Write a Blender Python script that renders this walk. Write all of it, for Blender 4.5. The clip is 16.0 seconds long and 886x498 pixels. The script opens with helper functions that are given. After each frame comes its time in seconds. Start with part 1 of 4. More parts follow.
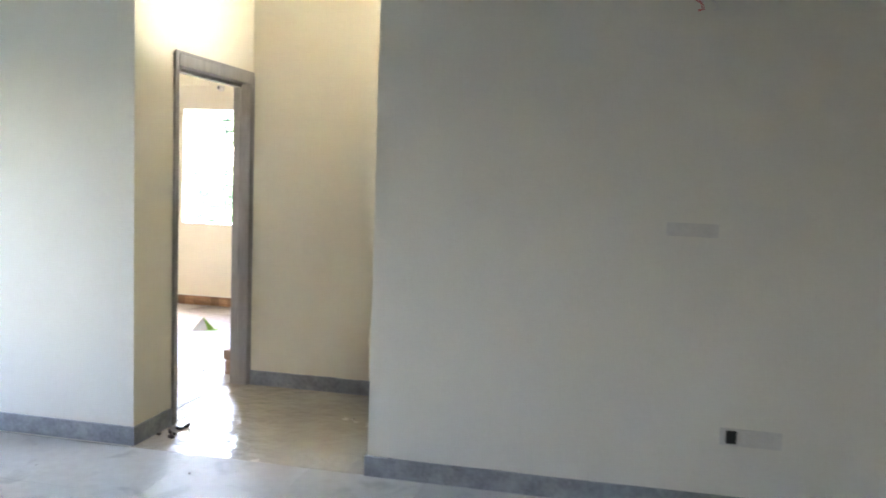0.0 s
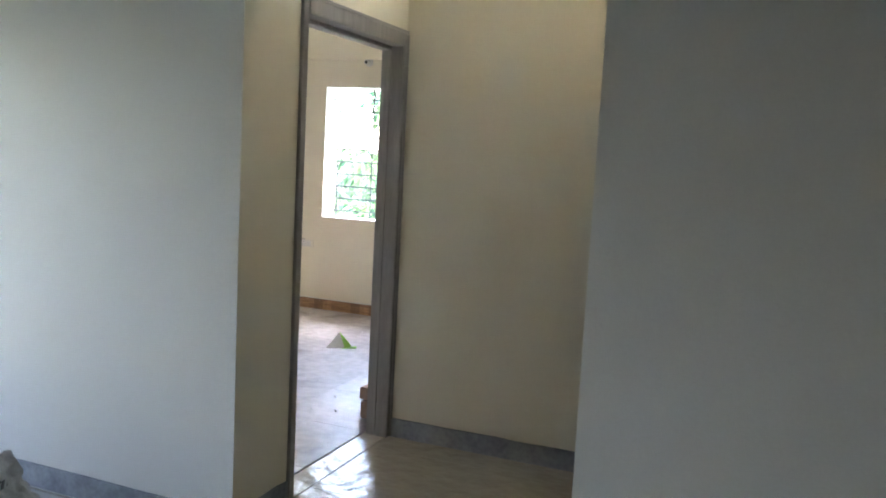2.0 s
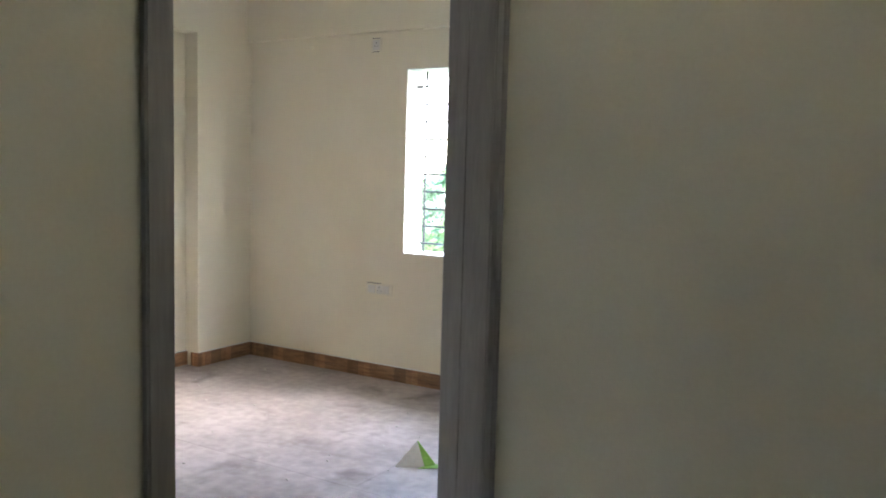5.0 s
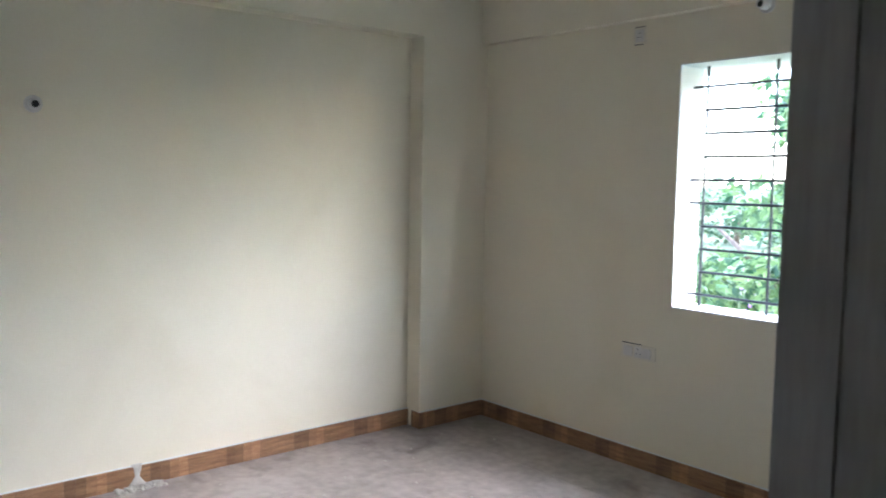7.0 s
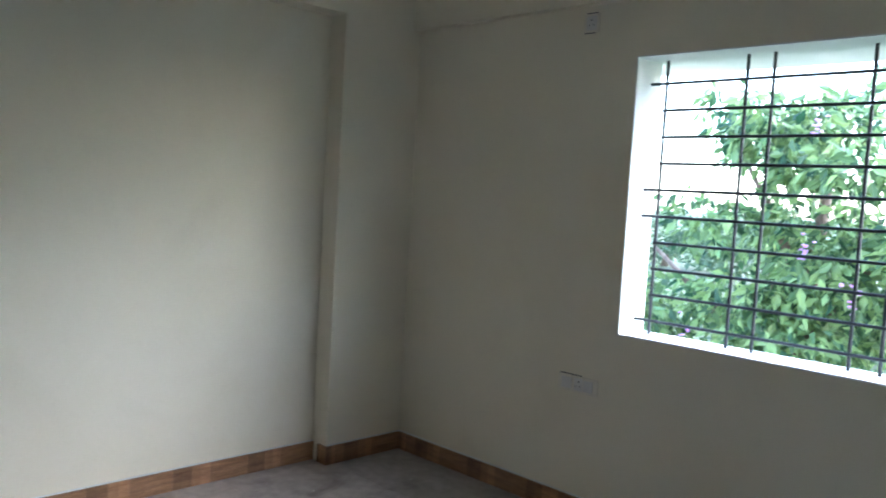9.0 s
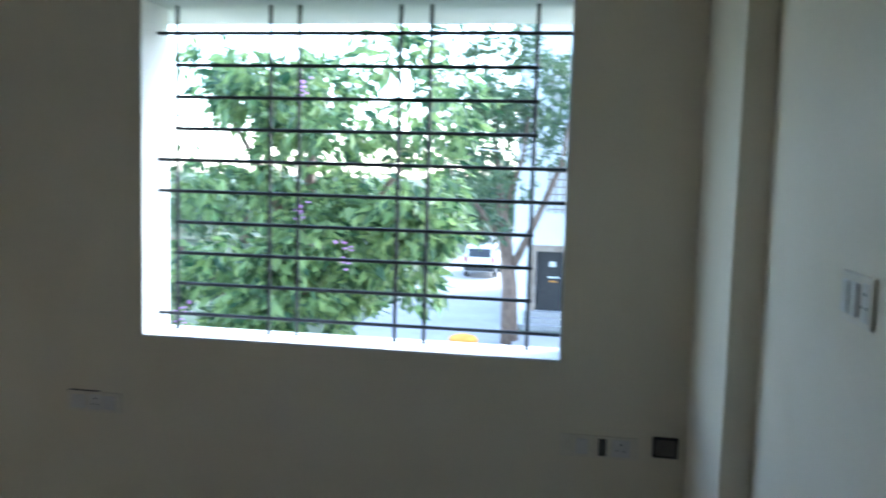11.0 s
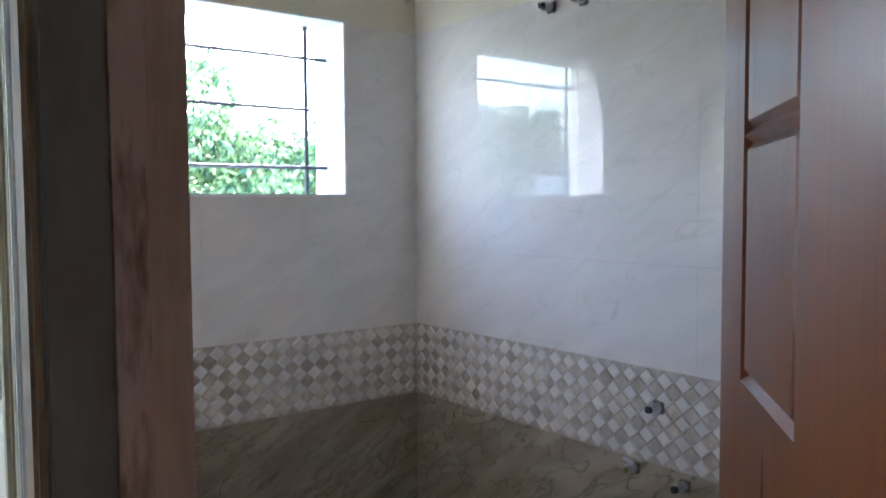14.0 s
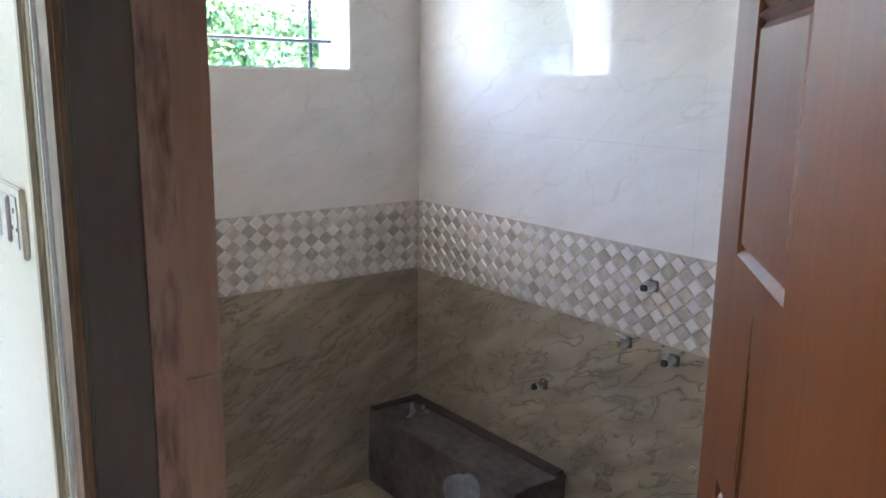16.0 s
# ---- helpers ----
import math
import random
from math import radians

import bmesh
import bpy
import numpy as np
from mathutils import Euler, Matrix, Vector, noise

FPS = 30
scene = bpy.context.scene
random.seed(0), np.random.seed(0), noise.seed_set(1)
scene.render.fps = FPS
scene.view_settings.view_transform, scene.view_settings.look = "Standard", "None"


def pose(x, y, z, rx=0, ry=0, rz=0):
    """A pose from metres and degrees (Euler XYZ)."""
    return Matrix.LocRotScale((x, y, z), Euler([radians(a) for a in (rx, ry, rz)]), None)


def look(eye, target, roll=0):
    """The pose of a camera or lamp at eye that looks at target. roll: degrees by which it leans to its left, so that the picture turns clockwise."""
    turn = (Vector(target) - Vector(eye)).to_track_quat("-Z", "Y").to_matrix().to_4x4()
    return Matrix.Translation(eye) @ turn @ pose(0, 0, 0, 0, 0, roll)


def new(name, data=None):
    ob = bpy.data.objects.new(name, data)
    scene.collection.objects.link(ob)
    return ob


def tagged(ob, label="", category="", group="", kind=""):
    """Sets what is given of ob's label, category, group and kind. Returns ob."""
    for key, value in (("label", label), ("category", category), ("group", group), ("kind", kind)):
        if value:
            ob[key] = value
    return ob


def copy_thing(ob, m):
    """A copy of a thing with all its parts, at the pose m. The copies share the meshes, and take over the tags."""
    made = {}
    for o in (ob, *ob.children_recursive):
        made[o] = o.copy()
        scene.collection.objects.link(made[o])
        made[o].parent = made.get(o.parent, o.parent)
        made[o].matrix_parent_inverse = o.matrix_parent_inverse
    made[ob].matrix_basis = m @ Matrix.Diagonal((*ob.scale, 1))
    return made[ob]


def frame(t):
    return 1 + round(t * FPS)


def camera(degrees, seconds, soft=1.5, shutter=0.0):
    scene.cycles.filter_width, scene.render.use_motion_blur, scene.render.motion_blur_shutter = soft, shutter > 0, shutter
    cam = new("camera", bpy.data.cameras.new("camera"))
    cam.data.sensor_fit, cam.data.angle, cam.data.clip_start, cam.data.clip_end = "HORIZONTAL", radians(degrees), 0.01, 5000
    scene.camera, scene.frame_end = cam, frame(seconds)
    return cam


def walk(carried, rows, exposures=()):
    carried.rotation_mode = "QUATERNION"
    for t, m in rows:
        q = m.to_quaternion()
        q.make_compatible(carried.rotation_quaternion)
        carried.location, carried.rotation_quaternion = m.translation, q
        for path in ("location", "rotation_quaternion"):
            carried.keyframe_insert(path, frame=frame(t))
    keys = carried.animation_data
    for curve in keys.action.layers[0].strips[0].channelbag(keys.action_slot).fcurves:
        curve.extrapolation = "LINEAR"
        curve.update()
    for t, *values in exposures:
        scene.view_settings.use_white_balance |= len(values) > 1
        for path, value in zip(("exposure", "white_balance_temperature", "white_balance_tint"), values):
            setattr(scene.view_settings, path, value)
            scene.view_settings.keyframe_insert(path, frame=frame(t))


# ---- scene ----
cam = camera(57.3, 16.0, 1.8, 0.4)
PATH = [
    (0, (2.461, -3.767, 1.473), (2.039, -1.82, 1.299), 2.1),
    (0.5, (2.347, -3.48, 1.502), (1.75, -1.579, 1.322), 2.5),
    (1, (2.172, -3.173, 1.497), (1.416, -1.331, 1.308), 2.9),
    (1.5, (1.987, -2.876, 1.503), (1.244, -1.03, 1.298), 3.1),
    (2, (1.827, -2.471, 1.49), (1.074, -0.632, 1.272), 3.0),
    (2.5, (1.667, -2.113, 1.483), (0.897, -0.281, 1.259), 2.9),
    (3, (1.48, -1.703, 1.492), (0.686, 0.12, 1.282), 2.6),
    (5.5, (0.682, -0.052, 1.432), (-0.436, 1.597, 1.255), 1.8),
    (6, (0.493, 0.186, 1.449), (-0.738, 1.753, 1.281), 1.9),
    (6.5, (0.368, 0.416, 1.506), (-1.014, 1.852, 1.332), 0.5),
    (7, (0.215, 0.669, 1.524), (-1.309, 1.953, 1.353), 0.9),
    (7.5, (0.097, 0.823, 1.535), (-1.498, 2.015, 1.351), 1.6),
    (8, (-0.079, 0.885, 1.474), (-1.62, 2.151, 1.321), 2.9),
    (8.2, (-0.085, 0.925, 1.482), (-1.614, 2.203, 1.322), 3.0),
    (10.3, (-0.51, 1.394, 1.442), (-1.382, 3.191, 1.341), 2.8),
    (10.5, (-0.548, 1.418, 1.458), (-1.285, 3.273, 1.334), 2.6),
    (11, (-0.607, 1.459, 1.511), (-0.922, 3.426, 1.33), 1.6),
    (11.5, (-0.574, 1.524, 1.514), (-0.539, 3.513, 1.31), -0.1),
    (12, (-0.515, 1.551, 1.504), (-0.13, 3.502, 1.293), 0.4),
    (12.5, (-0.427, 1.624, 1.497), (0.209, 3.508, 1.283), 0.6),
    (13, (-0.356, 1.711, 1.49), (0.508, 3.502, 1.279), 0.7),
    (13.5, (-0.309, 1.766, 1.494), (0.754, 3.448, 1.286), 0.5),
    (14, (-0.291, 1.798, 1.502), (0.932, 3.376, 1.387), -0.3),
    (14.5, (-0.292, 1.807, 1.505), (0.938, 3.383, 1.504), -0.9),
    (15, (-0.293, 1.807, 1.495), (0.912, 3.395, 1.326), -0.4),
    (15.5, (-0.298, 1.799, 1.493), (0.89, 3.372, 1.155), 0.5),
    (16, (-0.321, 1.782, 1.497), (0.883, 3.327, 1.091), 0.9),
]
walk(cam, [(t, look(eye, target, roll)) for t, eye, target, roll in PATH],
     [(0, 7.0, 6850, 19), (1, 6.4, 6750, 18), (1.5, 6.1, 6650, 18), (3, 5.6, 6400, 15), (5.5, 5.35, 6300, 15), (7, 4.75, 5850, 12), (8.2, 4.35, 5650, 10),
      (10.3, 3.65, 5450, 6), (12, 3.5, 5650, 7), (13, 4.45, 5700, 11), (14, 5.0, 5700, 13), (14.5, 4.8, 5700, 13),
      (15, 4.85, 5750, 13), (15.5, 5.05, 5900, 13), (16, 5.6, 6050, 14)])

# ---- world, sun, exposure ----
world = bpy.data.worlds.new("world")
scene.world = world
world.use_nodes = True
wn, wl = world.node_tree.nodes, world.node_tree.links
sky = wn.new("ShaderNodeTexSky")
sky.sky_type = "NISHITA"
sky.sun_disc = False
sky.sun_elevation, sky.sun_rotation = radians(36), radians(50)
sky.air_density, sky.dust_density, sky.ozone_density = 1.0, 1.2, 1.0
pale = wn.new("ShaderNodeHueSaturation")
pale.inputs["Saturation"].default_value = 0.85
wl.new(sky.outputs[0], pale.inputs["Color"])
wl.new(pale.outputs[0], wn["Background"].inputs["Color"])
wn["Background"].inputs["Strength"].default_value = 0.13

sun = new("sun", bpy.data.lights.new("sun", "SUN"))
sun.data.energy, sun.data.angle, sun.data.color = 0.5, radians(50), (0.98, 0.99, 1.0)
sun.matrix_basis = look((6.20, 5.20, 5.88), (0, 0, 0))


# ---- materials ----
def nodes_of(name):
    m = bpy.data.materials.new(name)
    m.use_nodes = True
    return m, m.node_tree.nodes, m.node_tree.links, m.node_tree.nodes["Principled BSDF"]


def surface(name, dark, light, scale=4.0, rough=(0.6, 0.8), bump=0.1, fine=60.0, metal=0.0, stretch=(1, 1, 1),
            detail=6.0, per_piece=0.0, island=0.0, grain=0.35, coat=0.0, fine_dist=0.002, spread=(0.35, 0.65), spec=0.5, smudge=None):
    """Two scales of noise: broad tint and fine grain, in world metres."""
    m, n, l, p = nodes_of(name)
    geo = n.new("ShaderNodeNewGeometry")
    mapping = n.new("ShaderNodeMapping")
    mapping.inputs["Scale"].default_value = stretch
    l.new(geo.outputs["Position"], mapping.inputs["Vector"])
    broad = n.new("ShaderNodeTexNoise")
    broad.inputs["Scale"].default_value, broad.inputs["Detail"].default_value = scale, detail
    small = n.new("ShaderNodeTexNoise")
    small.inputs["Scale"].default_value, small.inputs["Detail"].default_value = fine, 4.0
    for t in (broad, small):
        l.new(mapping.outputs[0], t.inputs["Vector"])
    mix = n.new("ShaderNodeMix")
    mix.inputs[0].default_value = grain
    l.new(broad.outputs["Fac"], mix.inputs[2])
    l.new(small.outputs["Fac"], mix.inputs[3])
    last = mix.outputs[0]
    ramp = n.new("ShaderNodeValToRGB")
    ramp.color_ramp.elements[0].position, ramp.color_ramp.elements[1].position = spread
    ramp.color_ramp.elements[0].color, ramp.color_ramp.elements[1].color = (*dark, 1), (*light, 1)
    l.new(last, ramp.inputs[0])
    colour = ramp.outputs[0]
    if per_piece or island:
        vary = n.new("ShaderNodeHueSaturation")
        amount = n.new("ShaderNodeMapRange")
        amount.inputs["To Min"].default_value = 1 - (per_piece or island)
        amount.inputs["To Max"].default_value = 1 + (per_piece or island)
        if island:
            l.new(geo.outputs["Random Per Island"], amount.inputs["Value"])
        else:
            info = n.new("ShaderNodeObjectInfo")
            l.new(info.outputs["Random"], amount.inputs["Value"])
        l.new(amount.outputs[0], vary.inputs["Value"])
        l.new(colour, vary.inputs["Color"])
        colour = vary.outputs[0]
    if smudge:
        dirt, soft, stain = n.new("ShaderNodeTexNoise"), n.new("ShaderNodeMapRange"), n.new("ShaderNodeMix")
        dirt.inputs["Scale"].default_value, dirt.inputs["Detail"].default_value, dirt.inputs["Distortion"].default_value = smudge[0], 6.0, 0.6
        l.new(geo.outputs["Position"], dirt.inputs["Vector"])
        soft.inputs["From Min"].default_value, soft.inputs["From Max"].default_value = 0.56, 0.70
        l.new(dirt.outputs["Fac"], soft.inputs["Value"])
        stain.data_type, stain.blend_type = "RGBA", "MULTIPLY"
        stain.inputs["B"].default_value = (*smudge[1], 1)
        l.new(colour, stain.inputs["A"])
        l.new(soft.outputs[0], stain.inputs["Factor"])
        colour = stain.outputs["Result"]
    l.new(colour, p.inputs["Base Color"])
    r = n.new("ShaderNodeMapRange")
    r.inputs["To Min"].default_value, r.inputs["To Max"].default_value = rough
    r.inputs["From Min"].default_value, r.inputs["From Max"].default_value = 0.3, 0.7
    l.new(broad.outputs["Fac"], r.inputs["Value"])
    l.new(r.outputs[0], p.inputs["Roughness"])
    p.inputs["Metallic"].default_value = metal
    p.inputs["Coat Weight"].default_value = coat
    p.inputs["Specular IOR Level"].default_value = spec
    if bump:
        b = n.new("ShaderNodeBump")
        b.inputs["Strength"].default_value, b.inputs["Distance"].default_value = bump, fine_dist
        l.new(small.outputs["Fac"], b.inputs["Height"])
        l.new(b.outputs[0], p.inputs["Normal"])
    return m


CREAM = surface("cream_wall_paint", (0.76, 0.70, 0.56), (0.82, 0.76, 0.625), 1.3, (0.5, 0.7), 0.25, 140, fine_dist=0.001, smudge=(1.1, (0.95, 0.94, 0.92)))
OFFWHITE = surface("off_white_wall_paint", (0.75, 0.72, 0.655), (0.81, 0.78, 0.715), 1.1, (0.5, 0.7), 0.25, 140, fine_dist=0.001)
WHITE = surface("white_reveal_paint", (0.72, 0.74, 0.74), (0.82, 0.83, 0.82), 3, (0.5, 0.7), 0.3, 90)
CEILING = surface("ceiling_paint", (0.74, 0.72, 0.66), (0.8, 0.78, 0.72), 2, (0.6, 0.8), 0.2, 90)
FLOOR_LIVING = surface("dusty_polished_floor", (0.40, 0.39, 0.37), (0.54, 0.525, 0.50), 1.4, (0.34, 0.55), 0.35, 16,
                       detail=9, grain=0.35, per_piece=0.02, fine_dist=0.003, spread=(0.3, 0.7), smudge=(4.5, (0.72, 0.71, 0.70)))
FLOOR_PASSAGE = surface("film_covered_floor", (0.42, 0.37, 0.30), (0.57, 0.52, 0.44), 2.0, (0.13, 0.30), 1.0, 10,
                        detail=5, grain=0.3, fine_dist=0.012, spread=(0.25, 0.75))
FLOOR_BED = surface("dust_covered_floor_tile", (0.33, 0.285, 0.27), (0.52, 0.465, 0.445), 2.6, (0.36, 0.6), 0.15, 16,
                    detail=9, grain=0.4, spread=(0.4, 0.62), smudge=(3.2, (0.60, 0.57, 0.56)), per_piece=0.04, fine_dist=0.003)
GROUT = surface("grout", (0.3, 0.28, 0.25), (0.42, 0.39, 0.35), 8, (0.8, 0.9), 0.2)
CEMENT = surface("bare_cement", (0.22, 0.23, 0.25), (0.39, 0.40, 0.42), 9, (0.75, 0.9), 0.5, 50, fine_dist=0.003)
SKIRT_WOOD = surface("wood_look_skirting_tile", (0.22, 0.11, 0.055), (0.44, 0.25, 0.13), 7, (0.35, 0.55), 0.15, 40,
                     stretch=(1, 1, 9), island=0.42)
FRAME_GREY = surface("primed_grey_frame_wood", (0.27, 0.25, 0.235), (0.36, 0.335, 0.315), 5, (0.45, 0.65), 0.3, 30,
                     stretch=(6, 6, 0.6))
FRAME_WOOD = surface("raw_brown_frame_wood", (0.12, 0.075, 0.042), (0.30, 0.205, 0.13), 4, (0.5, 0.7), 0.5, 24,
                     stretch=(9, 9, 0.5), spread=(0.4, 0.6))
FRAME_SHADED = surface("jamb_darkened_for_shade", (0.135, 0.125, 0.11), (0.18, 0.168, 0.15), 3, (0.5, 0.7), 0.2, 30, stretch=(3, 3, 0.6))
FRAME_STAINED = surface("plaster_stained_wood", (0.085, 0.042, 0.032), (0.50, 0.36, 0.30), 9, (0.6, 0.8), 0.6, 40, stretch=(3.0, 3.0, 0.6), detail=10, spread=(0.32, 0.52))
FRAME_LIGHT = surface("pale_unfinished_wood", (0.42, 0.29, 0.225), (0.56, 0.42, 0.33), 3, (0.5, 0.7), 0.3, 30, stretch=(5, 5, 0.6))
BEADING = surface("olive_wood_beading", (0.34, 0.28, 0.18), (0.56, 0.48, 0.33), 4, (0.45, 0.6), 0.3, 30, stretch=(8, 8, 0.6))
LEAF_WOOD = surface("red_brown_laminate", (0.10, 0.024, 0.007), (0.27, 0.082, 0.022), 2.2, (0.26, 0.36), 0.0, 22,
                    stretch=(6, 6, 0.22), coat=0.05, grain=0.4, detail=5, spread=(0.2, 0.8))
IRON = surface("dark_painted_iron", (0.012, 0.016, 0.02), (0.03, 0.036, 0.042), 20, (0.4, 0.6), 0.2, 90)
PLASTIC = surface("white_switch_plastic", (0.62, 0.60, 0.57), (0.72, 0.70, 0.67), 12, (0.3, 0.45), 0.05, 80)
DUSTY_PLASTIC = surface("paint_smeared_plastic", (0.68, 0.63, 0.53), (0.78, 0.73, 0.62), 30, (0.5, 0.7), 0.2, 90)
BLACK = surface("black_plastic", (0.01, 0.01, 0.012), (0.03, 0.03, 0.03), 20, (0.35, 0.6), 0.1, 80)
STEEL = surface("dull_chrome", (0.42, 0.42, 0.43), (0.62, 0.62, 0.63), 20, (0.2, 0.4), 0.1, 80, metal=1.0)
BRASS = surface("worn_brass", (0.30, 0.24, 0.14), (0.5, 0.4, 0.24), 20, (0.3, 0.5), 0.1, 80, metal=1.0)
BAND_BASE = surface("beige_band_tile", (0.47, 0.40, 0.33), (0.64, 0.56, 0.475), 22, (0.15, 0.3), 0.3, 40, per_piece=0.16, spread=(0.4, 0.6))
BAND_DIAMOND = surface("cream_relief_diamond", (0.66, 0.62, 0.58), (0.78, 0.745, 0.705), 16, (0.1, 0.2), 0.1, 40, per_piece=0.07)
SLATE = surface("black_slurry_cement", (0.05, 0.038, 0.033), (0.19, 0.165, 0.15), 8, (0.45, 0.8), 0.7, 30, fine_dist=0.004)
TAR = surface("dark_brown_sealer", (0.035, 0.024, 0.02), (0.09, 0.07, 0.06), 12, (0.4, 0.7), 0.4, 30)
PVC = surface("grey_white_pvc", (0.45, 0.45, 0.44), (0.62, 0.62, 0.60), 10, (0.4, 0.6), 0.1, 60)
SACK = surface("woven_white_sack", (0.40, 0.38, 0.35), (0.66, 0.64, 0.60), 9, (0.6, 0.8), 0.5, 160)
SACK_BLUE = surface("blue_sack_print", (0.10, 0.24, 0.36), (0.24, 0.42, 0.54), 14, (0.6, 0.8), 0.4, 160)
BOARD = surface("plaster_splashed_board", (0.22, 0.20, 0.20), (0.43, 0.405, 0.41), 9, (0.7, 0.9), 0.4, 60, detail=5, spread=(0.25, 0.42), smudge=(11, (0.7, 0.68, 0.67)))
UNSEEN_WALL = surface("unseen_wall_low_bounce", (0.36, 0.32, 0.265), (0.46, 0.415, 0.345), 1.2, (0.8, 0.95), 0.4, 90, fine_dist=0.002)
INK = surface("faded_black_print", (0.06, 0.06, 0.07), (0.13, 0.12, 0.12), 30, (0.6, 0.8), 0.2, 120)
PAPER_W = surface("white_card", (0.62, 0.64, 0.60), (0.78, 0.79, 0.76), 9, (0.6, 0.8), 0.1)
PAPER_G = surface("green_printed_card", (0.18, 0.42, 0.06), (0.35, 0.66, 0.14), 12, (0.5, 0.7), 0.1)
BRICK = surface("red_brown_brick", (0.26, 0.16, 0.12), (0.42, 0.29, 0.23), 18, (0.8, 0.95), 0.6, 60, fine_dist=0.003)
PLASTER = surface("loose_plaster", (0.5, 0.48, 0.45), (0.66, 0.64, 0.6), 20, (0.8, 0.95), 0.5, 70)
BARK = surface("tree_bark", (0.09, 0.06, 0.045), (0.22, 0.16, 0.12), 6, (0.8, 0.95), 0.9, 22, stretch=(3, 3, 0.6), fine_dist=0.01)
CONCRETE = surface("pale_concrete_road", (0.27, 0.26, 0.25), (0.36, 0.35, 0.34), 0.6, (0.8, 0.95), 0.3, 9)
GROUND = surface("dry_earth_and_grass", (0.045, 0.075, 0.03), (0.13, 0.14, 0.075), 0.35, (0.85, 0.95), 0.5, 5)
HOUSE_WALL = surface("pale_house_render", (0.70, 0.71, 0.72), (0.80, 0.81, 0.82), 0.7, (0.7, 0.85), 0.3, 20)
HOUSE_TRIM = surface("brown_stone_trim", (0.22, 0.17, 0.13), (0.36, 0.29, 0.23), 3, (0.7, 0.85), 0.3, 20)
CAR_PAINT = surface("white_car_paint", (0.68, 0.69, 0.70), (0.74, 0.75, 0.76), 3, (0.15, 0.25), 0.0, 60, coat=0.6)
CAR_GLASS = surface("dark_car_glass", (0.012, 0.014, 0.016), (0.03, 0.034, 0.038), 5, (0.04, 0.08), 0.0, 60)
RUBBER = surface("tyre_rubber", (0.015, 0.015, 0.015), (0.035, 0.035, 0.035), 20, (0.7, 0.9), 0.3, 60)
RED_LENS = surface("red_lamp_lens", (0.3, 0.02, 0.015), (0.45, 0.04, 0.03), 20, (0.1, 0.2), 0.0, 60)
ORANGE = surface("orange_sacking", (0.62, 0.24, 0.03), (0.80, 0.38, 0.06), 14, (0.6, 0.8), 0.5, 60)
WIRE_RED = surface("red_cable_sheath", (0.4, 0.02, 0.02), (0.6, 0.05, 0.04), 30, (0.4, 0.5), 0.0, 60)
FLOWER = surface("lilac_petals", (0.42, 0.16, 0.46), (0.66, 0.38, 0.68), 20, (0.6, 0.8), 0.0, 60)


def leaf_material(name, dark, light):
    m, n, l, p = nodes_of(name)
    geo = n.new("ShaderNodeNewGeometry")
    ramp = n.new("ShaderNodeValToRGB")
    ramp.color_ramp.elements[0].color, ramp.color_ramp.elements[1].color = (*dark, 1), (*light, 1)
    last = ramp.color_ramp.elements.new(0.97)
    last.color = (light[0] * 1.4, light[1] * 1.15, light[2], 1)
    ramp.color_ramp.elements[2].position = 0.9 if ramp.color_ramp.elements[2].position < 0.95 else 0.97
    l.new(geo.outputs["Random Per Island"], ramp.inputs[0])
    l.new(ramp.outputs[0], p.inputs["Base Color"])
    p.inputs["Roughness"].default_value = 0.4
    p.inputs["Specular IOR Level"].default_value = 0.4
    through_leaf = n.new("ShaderNodeBsdfTranslucent")
    l.new(ramp.outputs[0], through_leaf.inputs["Color"])
    both = n.new("ShaderNodeMixShader")
    both.inputs[0].default_value = 0.4
    l.new(p.outputs[0], both.inputs[1])
    l.new(through_leaf.outputs[0], both.inputs[2])
    l.new(both.outputs[0], n["Material Output"].inputs["Surface"])
    return m


